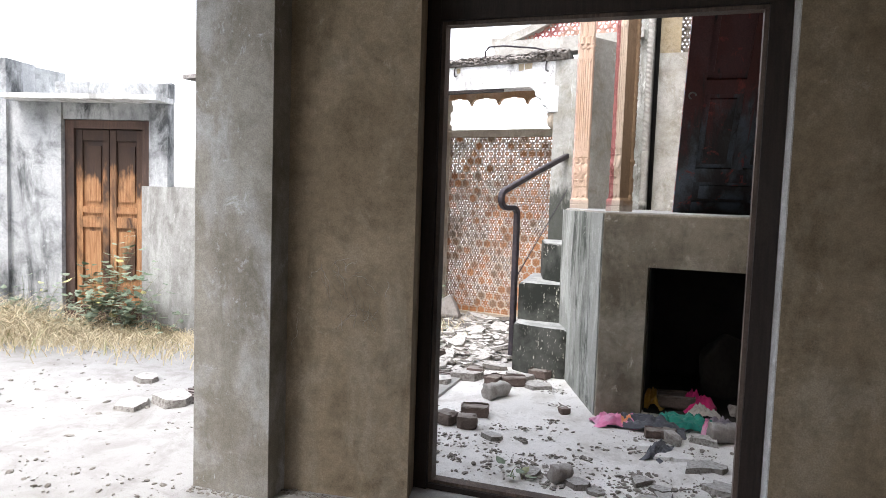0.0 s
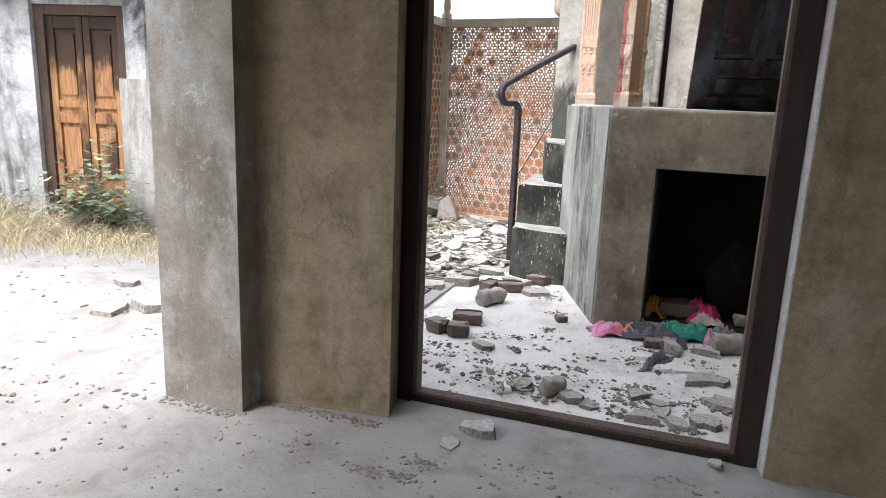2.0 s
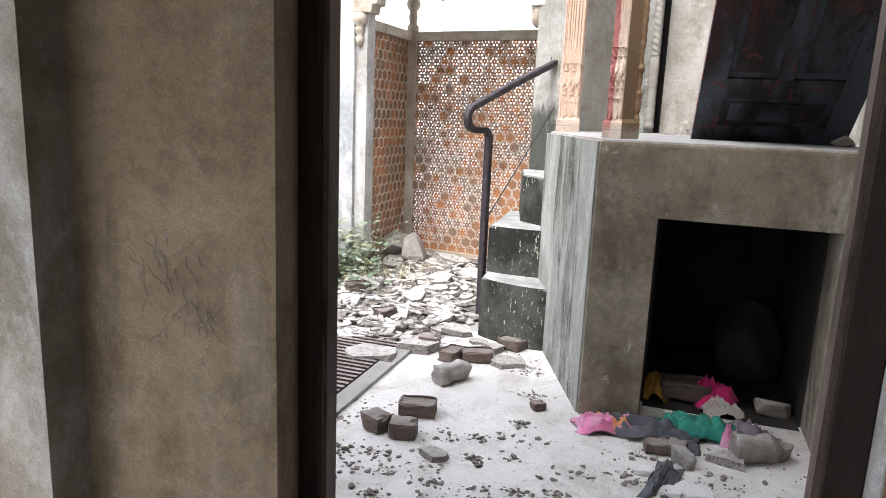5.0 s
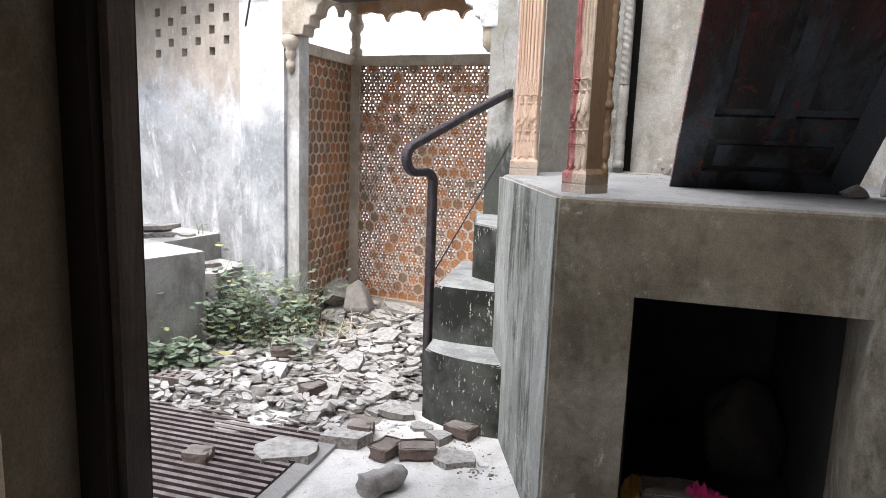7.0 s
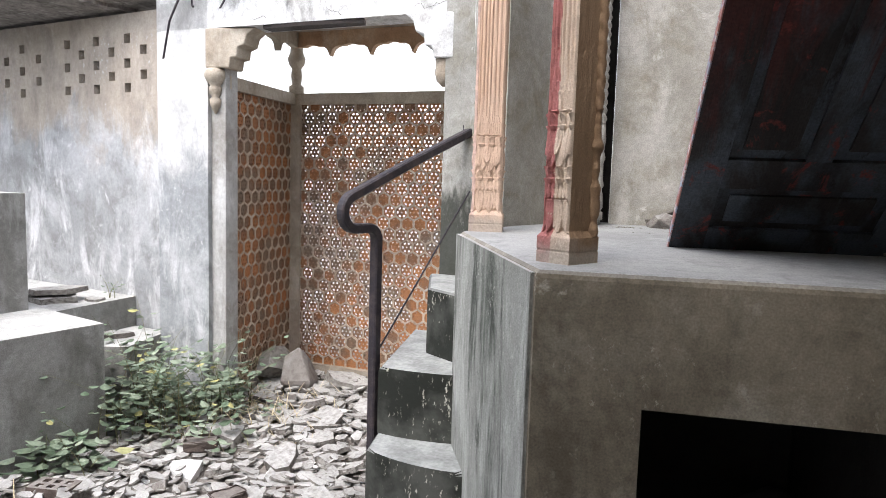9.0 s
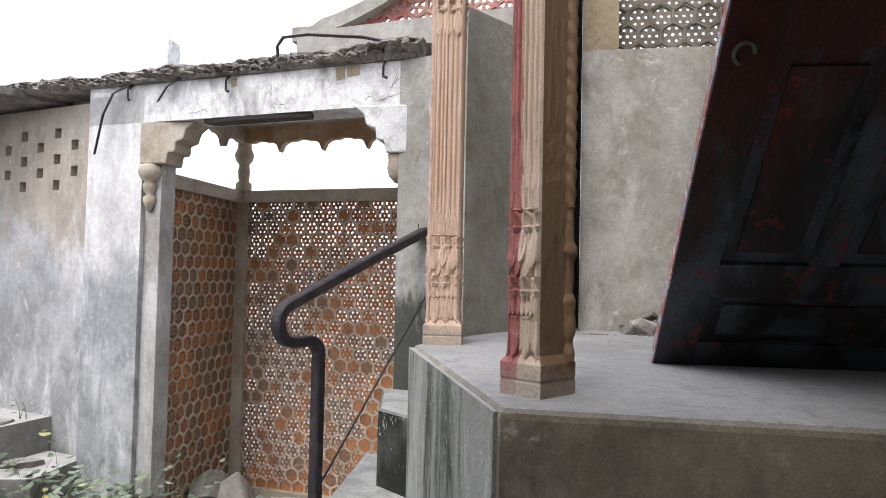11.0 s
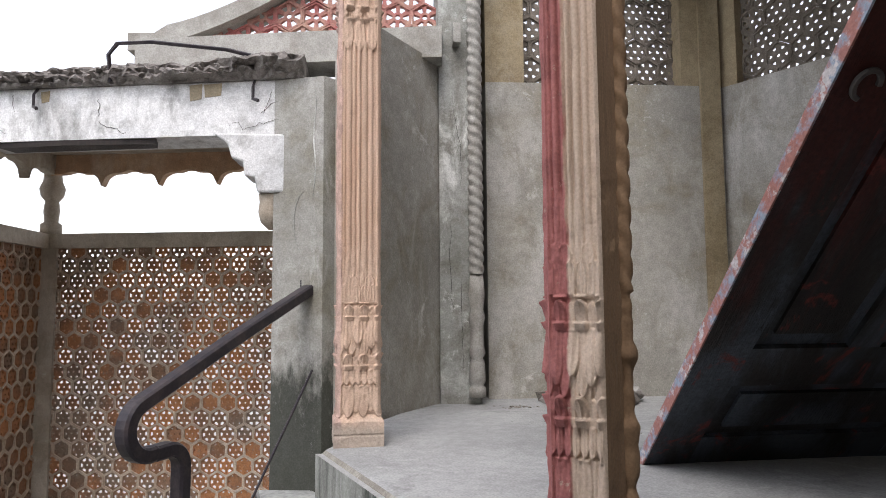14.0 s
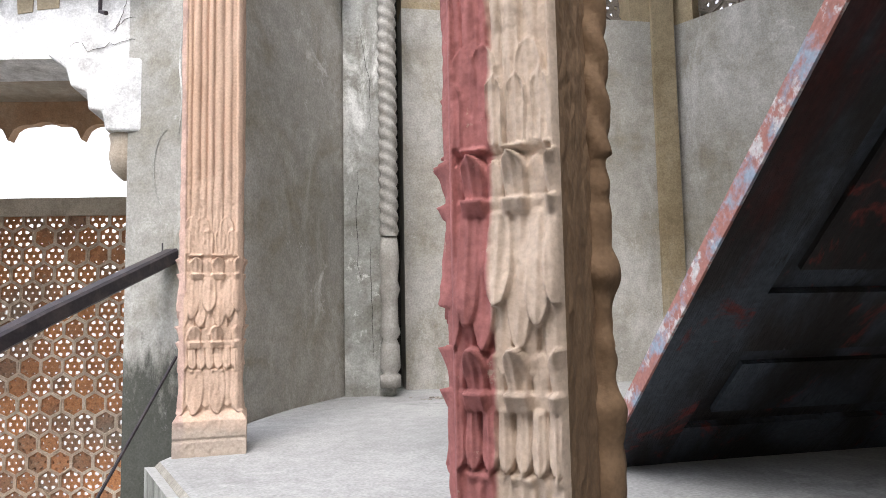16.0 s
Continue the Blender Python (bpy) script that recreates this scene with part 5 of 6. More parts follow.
def chunk(kind, seed):
    """An irregular broken piece about one unit across."""
    r = random.Random(seed)
    bm = bmesh.new()
    if kind == "slab":
        n = r.randint(6, 10)
        pts = [(math.cos(2 * math.pi * (i + r.uniform(-0.3, 0.3)) / n) * r.uniform(0.34, 0.60), math.sin(2 * math.pi * (i + r.uniform(-0.3, 0.3)) / n) * r.uniform(0.24, 0.5)) for i in range(n)]
        pts.sort(key=lambda p: math.atan2(p[1], p[0]))
        prism(bm, pts, 0, r.uniform(0.10, 0.24))
        for v in bm.verts:
            if v.co.z > 0.01:
                v.co.x *= r.uniform(0.86, 1.0)
                v.co.y *= r.uniform(0.86, 1.0)
                v.co.z *= r.uniform(0.85, 1.1)
        bevel(bm, 0.008, 1)
    else:
        for _ in range(13):
            d = Vector((r.gauss(0, 1), r.gauss(0, 1), r.gauss(0, 1))).normalized() * r.uniform(0.8, 1.05)
            bm.verts.new((d.x * 0.52, d.y * 0.42, d.z * 0.34))
        hull = bmesh.ops.convex_hull(bm, input=bm.verts)
        bmesh.ops.delete(bm, geom=list({v for v in hull["geom_interior"] + hull["geom_unused"] if isinstance(v, bmesh.types.BMVert)}), context="VERTS")
        bevel(bm, 0.02, 1)
        cut = min(v.co.z for v in bm.verts) * 0.5
        for v in bm.verts:
            v.co.z = max(v.co.z, cut) - cut
    me = bpy.data.meshes.new("fragment")
    bm.normal_update()
    bm.to_mesh(me)
    bm.free()
    return me


bm = bmesh.new()
bmesh.ops.create_icosphere(bm, subdivisions=4, radius=0.5)
for v in bm.verts:
    c = v.co.normalized()
    v.co = Vector((c.x * 0.5, c.y * 0.4, c.z * 0.42)) * (0.9 + 0.25 * noise.noise(c * 1.3)) + Vector((0, 0, 0.3))
    v.co.z = max(v.co.z, 0)
for f in bm.faces:
    f.smooth = True
boulder_mesh = bpy.data.meshes.new("boulder")
bm.to_mesh(boulder_mesh)
bm.free()
boulder_mesh.materials.append(boulder_mat)
slab_meshes = [chunk("slab", i) for i in range(12)]
rock_meshes = [chunk("rock", i + 50) for i in range(8)]
for me in slab_meshes:
    me.materials.append(slab_mat)
for me in rock_meshes:
    me.materials.append(rock_mat)
white_meshes = []
for me in slab_meshes[:4]:
    c = me.copy()
    c.materials.clear()
    c.materials.append(white_mat)
    white_meshes.append(c)
dirt_meshes = []
for me in rock_meshes[:4]:
    c = me.copy()
    c.materials.clear()
    c.materials.append(dirt_mat)
    dirt_meshes.append(c)


def drop(name, me, x, y, size, label, category, group, z=0.0, spin=None, tilt=0.0, flat=1.0):
    ob = new(name, me)
    ob.matrix_basis = pose(x, y, z, rng.uniform(-tilt, tilt), rng.uniform(-tilt, tilt), rng.uniform(0, 360) if spin is None else spin) @ Matrix.Diagonal((size, size, size * flat, 1))
    return tagged(ob, label, category, group)


def brick_mesh(l, w, h, frog, seed):
    r = random.Random(seed)
    bm = boxed((-l / 2, l / 2, -w / 2, w / 2, 0, h))
    if frog:
        top = [f for f in bm.faces if f.normal.z > 0.9 or all(v.co.z > h - 1e-6 for v in f.verts)][0]
        ins = bmesh.ops.inset_individual(bm, faces=[top], thickness=w * 0.3, depth=0)
        for v in top.verts:
            v.co.z -= 0.014
    bmesh.ops.recalc_face_normals(bm, faces=bm.faces)
    bmesh.ops.subdivide_edges(bm, edges=bm.edges[:], cuts=3, use_grid_fill=True)
    half = Vector((l / 2, w / 2, h / 2))
    for v in bm.verts:
        c = v.co - Vector((0, 0, h / 2))
        near = sorted((abs(abs(c[k]) - half[k]) < 0.004) for k in range(3))
        worn = 0.010 if near[0] else 0.005 if near[1] else 0.0
        chip = max(0.0, noise.noise(v.co * 16 + Vector((seed * 3.1, 0, 0))))
        v.co -= Vector((c.x, c.y, c.z)).normalized() * (worn + 0.03 * chip * (1 if near[1] else 0.15))
        v.co += Vector((r.uniform(-1, 1), r.uniform(-1, 1), r.uniform(-1, 1))) * 0.0022
    low = min(v.co.z for v in bm.verts)
    for v in bm.verts:
        v.co.z -= low
    me = bpy.data.meshes.new("brick")
    bm.normal_update()
    bm.to_mesh(me)
    bm.free()
    me.materials.append(brick_mat)
    return me


BRICKS = [brick_mesh(0.15, 0.105, 0.07, True, 1), brick_mesh(0.12, 0.10, 0.075, False, 2), brick_mesh(0.17, 0.11, 0.07, True, 3)]


def brick(x, y, spin, k=0, z=0.0, label="dusty brown brick lying on the cement floor", scale=1.0):
    ob = new("brick", BRICKS[k])
    ob.matrix_basis = pose(x, y, z, 0, 0, spin) @ Matrix.Diagonal((scale, scale, scale, 1))
    tagged(ob, label, "brick", "loose bricks")


brick(-1.10, 3.70, 15, 1)
brick(-1.23, 3.72, -25, 1, label="broken brown brick end beside two others")
brick(-1.12, 3.93, 12, 2, label="dusty grey brick with a frog on top")
brick(-1.06, 4.70, 20, 2)
brick(-1.20, 4.66, 75, 0)
brick(-0.93, 4.98, -20, 0)
brick(-1.38, 4.80, 5, 1)
brick(-0.62, 4.20, 40, 1, scale=0.55, label="small brick lump near the platform foot")
brick(-1.93, 4.30, 10, 1)
brick(-1.82, 5.16, 60, 0, 0.02)
brick(-2.25, 5.62, 30, 2, 0.04)
brick(-0.07, 3.99, 10, 0, scale=0.8)
brick(0.0, 3.99, 80, 1, scale=0.8)

# a brick with holes through it, and a broken clay pipe
def pierced_brick(x, y, spin, m_spin=0.0, scale=1.0, label="pierced clay brick with six holes, broken"):
    t = empty("hollow_brick", pose(x, y, 0.0, 0, 0, spin), label, "brick", "loose bricks")
    hs = [(0.045 + 0.055 * i, 0.03 + 0.05 * j) for i in range(3) for j in range(2)]
    bm = perforated(0.2, 0, 0.11, hs, 0.03)
    for v in bm.verts:
        v.co = Vector((v.co.x - 0.1, v.co.z - 0.055, (v.co.y + 0.16) * 0.4)) * scale
    bmesh.ops.recalc_face_normals(bm, faces=bm.faces)
    part("body", bm, brick_mat, t)


pierced_brick(-1.62, 5.33, 25, scale=0.75, label="reddish round-holed clay piece in the rubble")
pierced_brick(-2.62, 5.05, 5, label="grey hollow cement block half under rubble")


def pipe(x, y, spin, label, length=0.2, r=0.055):
    t = empty("baluster_piece", pose(x, y, r * 0.9, 0, 90, spin), label, "broken baluster")
    prof = [(r * 0.7, -length / 2), (r * 0.98, -length / 2 + 0.01), (r, -length / 4), (r * 0.86, 0), (r, length / 4), (r * 0.9, length / 2 - 0.01), (r * 0.6, length / 2)]
    bm = turned(prof, 0, 0, 16)
    bmesh.ops.subdivide_edges(bm, edges=bm.edges[:], cuts=1, use_grid_fill=True)
    for v in bm.verts:
        v.co += v.co.normalized() * (0.012 * noise.noise(v.co * 30 + Vector((x * 9, 0, 0))) + (0.02 * noise.noise(v.co * 22) if abs(v.co.z) > length * 0.4 else 0))
        v.co.x = min(v.co.x, r * 0.9)
    part("body", bm, rock_mat, t)


pipe(-1.10, 4.36, 60, "broken piece of round pale stone baluster")
pipe(0.30, 4.07, 20, "broken piece of round stone baluster near rags", 0.18, 0.06)
pipe(-0.47, 3.16, 50, "short round stone stub on the cement floor", 0.11, 0.045)
for x, y, s, lab in ((0.02, 3.92, 0.15, "rounded brown stone beside the rags"), (0.40, 4.12, 0.16, "rough stone lump beside the rags")):
    drop("stone", rock_meshes[1], x, y, s, lab, "stone", "loose stones", flat=1.2)

for k, (x, y, sz, spin) in enumerate(((-0.07, 3.05, 0.15, 20), (0.06, 3.07, 0.13, 70), (0.0, 3.16, 0.12, 110), (0.17, 3.12, 0.14, 160), (-0.62, 3.17, 0.14, 40), (-0.30, 3.10, 0.12, 80), (0.27, 3.34, 0.2, -18))):
    drop("stone_slab", slab_meshes[k + 3], x, y, sz, "broken flat piece of pale plaster slab", "slab piece", "rubble", 0.0, spin, 6)
# slab pieces by hand: x, y, size, spin, white
for x, y, s, spin, wh in ((-0.92, 3.58, 0.12, 20, 0), (-1.60, 4.50, 0.30, 10, 0), (-1.42, 4.72, 0.24, 60, 0), (-1.98, 4.66, 0.24, 40, 0), (-1.70, 4.96, 0.16, 0, 0), (-1.36, 5.42, 0.13, 0, 1), (-1.72, 5.55, 0.20, 30, 1), (-1.55, 5.40, 0.17, 10, 0),
                         (-0.88, 4.72, 0.2, 20, 0), (-1.02, 4.90, 0.16, -30, 0), (-1.13, 5.0, 0.12, 5, 0), (0.07, 3.70, 0.14, 5, 1), (-0.11, 3.78, 0.10, 20, 1), (-0.02, 3.66, 0.1, 60, 1), (0.22, 3.62, 0.16, -20, 0), (0.14, 3.56, 0.14, 40, 0),
                         (-0.39, 3.13, 0.13, 10, 0), (-0.11, 3.28, 0.12, 60, 0), (-0.02, 3.22, 0.1, 20, 0), (-1.88, 6.95, 0.26, 15, 0), (0.20, 4.0, 0.16, 0, 0), (-2.44, 5.5, 0.24, 0, 0), (-2.30, 5.58, 0.26, 70, 0), (-0.76, 4.72, 0.06, 0, 1)):
    drop("stone_slab", (white_meshes if wh else slab_meshes)[rng.randrange(4)], x, y, s, "white broken marble chip among the rubble" if wh else "broken flat piece of pale plaster slab", "slab piece", "rubble", 0.0, spin, 3)
drop("stone_slab", slab_meshes[5], -0.665, 2.67, 0.15, "pointed grey slab piece leaning by the door sill", "slab piece", "rubble", 0.0, 15, 8, 1.6)
drop("stone_slab", slab_meshes[4], -0.745, 2.53, 0.10, "small dark slab piece by the door sill", "slab piece", "rubble", 0.0, 50, 6)
drop("stone", rock_meshes[2], 0.205, 2.76, 0.075, "small grey stone by the door frame", "stone", "loose stones", flat=1.4)
for x, y, s in ((-3.07, 3.2, 0.26), (-2.9, 3.38, 0.3), (-3.4, 3.7, 0.22)):
    drop("stone_slab", slab_meshes[rng.randrange(12)], x, y, s, "flat pale slab piece lying in the bright yard", "slab piece", "yard slabs", 0, None, 2, 0.8)

# the field of rubble before the screens
placed = 0
tries = 0
taken = []
while placed < 300 and tries < 9000:
    tries += 1
    x, y = rng.uniform(-2.95, -1.12), rng.uniform(4.72, 7.15)
    if x > -1.55 and y < 5.0:
        continue
    if x > -1.30 and y > 5.0:
        continue
    if y > 6.3 + 0.2 * (-2.0 - x) and x < -2.42:
        continue
    if x < -2.80 - (y - 5.61) * 0.15 and y > 4.8:
        continue
    big = rng.random()
    s = 0.085 + 0.28 * big ** 2.0
    if y < 4.86 and x < -1.5 and rng.random() < 0.35:
        continue
    if any((x - a) ** 2 + (y - b) ** 2 < (0.33 * (s + c)) ** 2 for a, b, c in taken):
        continue
    taken.append((x, y, s))
    placed += 1
    z = max(0.0, 0.05 * min(1, (y - 4.8) * 1.2)) * rng.random()
    r = rng.random()
    if r < 0.80:
        drop("stone_slab", slab_meshes[rng.randrange(12)], x, y, s, "broken flat piece of pale plaster slab", "slab piece", "rubble", z, None, 14)
    elif r < 0.87:
        drop("stone_slab", white_meshes[rng.randrange(4)], x, y, s * 0.7, "white broken marble chip among the rubble", "slab piece", "rubble", z, None, 10)
    elif r < 0.985:
        drop("stone", rock_meshes[rng.randrange(8)], x, y, s * 0.9, "rough grey stone among the rubble", "stone", "rubble", z, None, 10, 1.2)
    else:
        brick(x, y, rng.uniform(0, 180), rng.randrange(3), z, "dusty brick half sunk in the rubble", 0.75)


def grit(name, label, spots, meshes, material):
    """Uncountable small bits as one mesh."""
    vs, fs = [], []
    for x, y, z, s in spots:
        me = meshes[rng.randrange(len(meshes))]
        m = pose(x, y, z, rng.uniform(-20, 20), rng.uniform(-20, 20), rng.uniform(0, 360)) @ Matrix.Diagonal((s, s * rng.uniform(0.5, 1), s * 0.6, 1))
        o = len(vs)
        vs += [tuple(m @ v.co) for v in me.vertices]
        fs += [tuple(o + i for i in p.vertices) for p in me.polygons]
    me = bpy.data.meshes.new(name)
    me.from_pydata(vs, [], fs)
    me.materials.append(material)
    return tagged(new(name, me), label, "debris", kind="stuff")


def small_rock(seed):
    bm = bmesh.new()
    bmesh.ops.create_icosphere(bm, subdivisions=1, radius=0.5)
    r = random.Random(seed)
    for v in bm.verts:
        v.co = Vector((v.co.x * r.uniform(0.7, 1.2), v.co.y * r.uniform(0.6, 1.1), max(-0.1, v.co.z * r.uniform(0.5, 0.9))))
    me = bpy.data.meshes.new("grain")
    bm.to_mesh(me)
    bm.free()
    return me


small = [small_rock(i) for i in range(6)]
spots = [(rng.uniform(-2.9, -1.2), rng.uniform(4.8, 7.1), 0.0, rng.uniform(0.012, 0.045)) for _ in range(3500)]
spots = [s for s in spots if not (s[0] > -1.3 and s[1] > 5.0) and not (s[0] < -2.45 and s[1] > 6.4)]
grit("gravel", "pale stone grit filling the rubble", spots, small, slab_mat)
spots = [(rng.uniform(-2.9, -1.2), rng.uniform(4.72, 7.1), rng.uniform(0.01, 0.06), rng.uniform(0.04, 0.11)) for _ in range(1500)]
spots = [s for s in spots if not (s[0] > -1.3 and s[1] > 5.0) and not (s[0] < -2.45 and s[1] > 6.4) and not (s[0] > -1.5 and s[1] < 5.0)]
grit("shards", "small flat shards of plaster between the larger pieces", spots, slab_meshes, slab_mat)
spots = []
for cx, cy, sp, n in ((-0.2, 3.35, 0.16, 90), (-0.72, 3.34, 0.10, 60), (0.1, 3.75, 0.16, 80), (0.1, 3.3, 0.2, 60), (-1.2, 3.5, 0.22, 60), (-0.45, 3.15, 0.15, 50), (-1.4, 3.9, 0.15, 70), (0.15, 4.05, 0.2, 80), (-0.68, 4.35, 0.05, 40), (-0.78, 4.65, 0.06, 50), (-0.95, 4.85, 0.1, 40), (0.0, 3.1, 0.15, 60),
                      (-0.83, 2.25, 0.03, 70), (-0.79, 2.36, 0.035, 80), (-0.95, 2.24, 0.04, 60), (-0.45, 2.45, 0.06, 40), (0.1, 2.6, 0.05, 40), (-1.3, 2.3, 0.08, 40)):
    for _ in range(n):
        spots.append((rng.gauss(cx, sp), rng.gauss(cy, sp * 0.5), 0.005, abs(rng.gauss(0.006, 0.010)) + 0.003))
for _ in range(46):
    cx, cy, sp = rng.uniform(-1.5, 0.5), rng.uniform(3.0, 4.1) - 0.1 * rng.random(), rng.uniform(0.012, 0.045)
    for _ in range(rng.randint(8, 34)):
        spots.append((rng.gauss(cx, sp * 1.5), rng.gauss(cy, sp), abs(rng.gauss(0, 0.006)), abs(rng.gauss(0.011, 0.013)) + 0.005))
for _ in range(26):
    cx, cy, sp = rng.uniform(-1.3, 0.45), rng.uniform(2.98, 3.4), rng.uniform(0.012, 0.04)
    for _ in range(rng.randint(10, 30)):
        spots.append((rng.gauss(cx, sp * 1.6), rng.gauss(cy, sp * 0.8), abs(rng.gauss(0, 0.006)), abs(rng.gauss(0.011, 0.013)) + 0.005))
spots = [s for s in spots if not (s[1] > 2.78 and s[1] < 2.96) and not (s[0] > -0.5 and s[1] > 4.2 and s[0] < -0.17)]
grit("dirt", "dark crumbs of dirt scattered over the cement", spots, small, dirt_mat)
spots = [(rng.uniform(-3.9, 0.9), 2.4 - 1.4 * rng.random() ** 1.6, 0.005, abs(rng.gauss(0.007, 0.011)) + 0.004) for _ in range(800)]
spots += [(x + rng.uniform(-0.02, 0.02), 2.36 + rng.random() ** 0.5 * 0.075 + (0.15 if x > -1.6 else 0), 0.005, rng.uniform(0.006, 0.026)) for x in np.linspace(-1.98, -1.05, 300) for _ in (0,)]
spots += [(rng.uniform(-4.4, -2.0), rng.uniform(1.6, 4.4), 0, abs(rng.gauss(0.008, 0.018)) + 0.004) for _ in range(420)]
spots += [(rng.uniform(-1.5, 0.5), rng.uniform(3.0, 4.2), 0, abs(rng.gauss(0.002, 0.005)) + 0.002) for _ in range(900)]
spots += [(rng.uniform(-0.3, 1.2), rng.uniform(4.5, 6.2), Z_PLAT, abs(rng.gauss(0.003, 0.004)) + 0.002) for _ in range(60)]
spots += [(rng.gauss(-0.19, 0.03), rng.gauss(6.02, 0.02), Z_PLAT, rng.uniform(0.008, 0.022)) for _ in range(30)]
spots += [(rng.uniform(0.0, 0.3), rng.uniform(6.0, 6.25), Z_PLAT, rng.uniform(0.01, 0.04)) for _ in range(40)]
grit("floor_crumbs", "small grey crumbs lying on the floors", spots, small, dirt_mat)

# broken pieces heaped on the platform by the back wall
for k, (x, y, sz, dz, spin, tl) in enumerate(((0.02, 6.10, 0.20, 0.0, 20, 3), (0.13, 6.14, 0.16, 0.03, 70, 10), (0.05, 6.16, 0.14, 0.05, 120, 14), (0.22, 6.05, 0.2, 0.0, 10, 4), (0.30, 6.12, 0.15, 0.0, 50, 6), (-0.03, 6.17, 0.12, 0.0, 0, 6), (0.17, 5.98, 0.12, 0.0, 80, 3))):
    drop("stone", dirt_meshes[k % 4] if k in (1, 2, 5) else rock_meshes[k], x, y, sz, "dark broken stone in a small heap by the wall", "stone", "back wall heap", Z_PLAT + dz, spin, tl, 0.9)
# stones on the platform beside the leaning leaf
drop("stone", rock_meshes[3], 0.62, 4.93, 0.13, "flat grey stone on the platform edge", "stone", "platform stones", Z_PLAT, 20, 0, 0.9)
drop("stone", rock_meshes[5], 0.80, 5.06, 0.2, "angular grey stone on the platform", "stone", "platform stones", Z_PLAT, 60, 0, 1.8)
drop("stone", rock_meshes[6], 0.98, 5.3, 0.2, "pale broken stone heaped on the platform", "stone", "platform stones", Z_PLAT, 10, 0, 1.6)
drop("stone", rock_meshes[0], 1.02, 5.0, 0.22, "dark broken stone heaped on the platform", "stone", "platform stones", Z_PLAT, 100, 0, 1.4)

# large broken blocks by the screen corner
boulder = empty("broken_block", pose(-2.36, 6.80, 0, 0, 0, 20), "large split grey stone block leaning by the screen", "stone block")
for nm, me, at, sz in (("block", rock_meshes[3], pose(0.08, -0.02, 0, 0, 0, 100), (0.42, 0.40, 0.66)), ("upper_piece", slab_meshes[3], pose(-0.10, 0.10, 0.12, 52, 10, 60), (0.36, 0.36, 0.5)), ("loose_piece", rock_meshes[6], pose(-0.24, -0.04, 0, 0, 0, 10), (0.26, 0.24, 0.3))):
    ob = new(nm, me)
    ob.parent = boulder
    ob.matrix_basis = at @ Matrix.Diagonal((*sz, 1))
# slabs on the ledge
for x, y, s, z in ((-3.75, 6.25, 0.42, 0.62), (-3.70, 6.27, 0.36, 0.67), (-4.0, 6.2, 0.3, 0.62), (-3.5, 6.35, 0.16, 0.62), (-3.25, 6.25, 0.2, 0.42), (-3.62, 5.5, 0.2, 0.67)):
    drop("stone_slab", slab_meshes[rng.randrange(12)], x, y, s, "flat broken roof slab stacked on the ledge", "slab piece", "ledge slabs", z, None, 2, 0.6)

# floor grating
soil_bm = bmesh.new()
n_soil = 40
soil = []
for i in range(n_soil + 1):
    line = []
    for j in range(n_soil + 1):
        x, y = -3.0 + 1.75 * i / n_soil, 4.75 + 2.45 * j / n_soil
        k = min(i, n_soil - i, j, n_soil - j) / 5
        line.append(soil_bm.verts.new((x, y, -0.02 + min(1, k) * (0.03 + 0.05 * max(0, noise.noise((x * 2.5, y * 2.5, 4.0))) + 0.012 * noise.noise((x * 14, y * 14, 1.0))))))
    soil.append(line)
for i in range(n_soil):
    for j in range(n_soil):
        soil_bm.faces.new((soil[i][j], soil[i + 1][j], soil[i + 1][j + 1], soil[i][j + 1]))
tagged(part("rubble_bed", soil_bm, soil_mat), "grey-brown grit and dust under the rubble", "debris", kind="stuff")
grate = empty("grating", pose(0, 0, 0), "rusty brown floor grating with narrow bars, partly under rubble", "grating")
bar_bm = bevel(boxed((-2.95, -1.53, -0.0115, 0.0115, 0.008, 0.034)), 0.003, 1)
bar_me = bpy.data.meshes.new("bar")
bar_bm.to_mesh(bar_me)
bar_bm.free()
bar_me.materials.append(slat_mat)
# Flat near-black sheet painted for the shade between the bars.
tagged(part("grating_pit", boxed((-2.95, -1.53, 3.40, 4.85, 0.001, 0.005)), boulder_mat), kind="structure")
for i in range(30):
    ob = new("bar", bar_me)
    ob.parent = grate
    ob.matrix_basis = Matrix.Translation((0, 3.44 + 0.047 * i, 0))
slab("grating_kerb", rect(-1.53, -1.44, 3.35, 4.95), 0, 0.022, cement, 0.004)


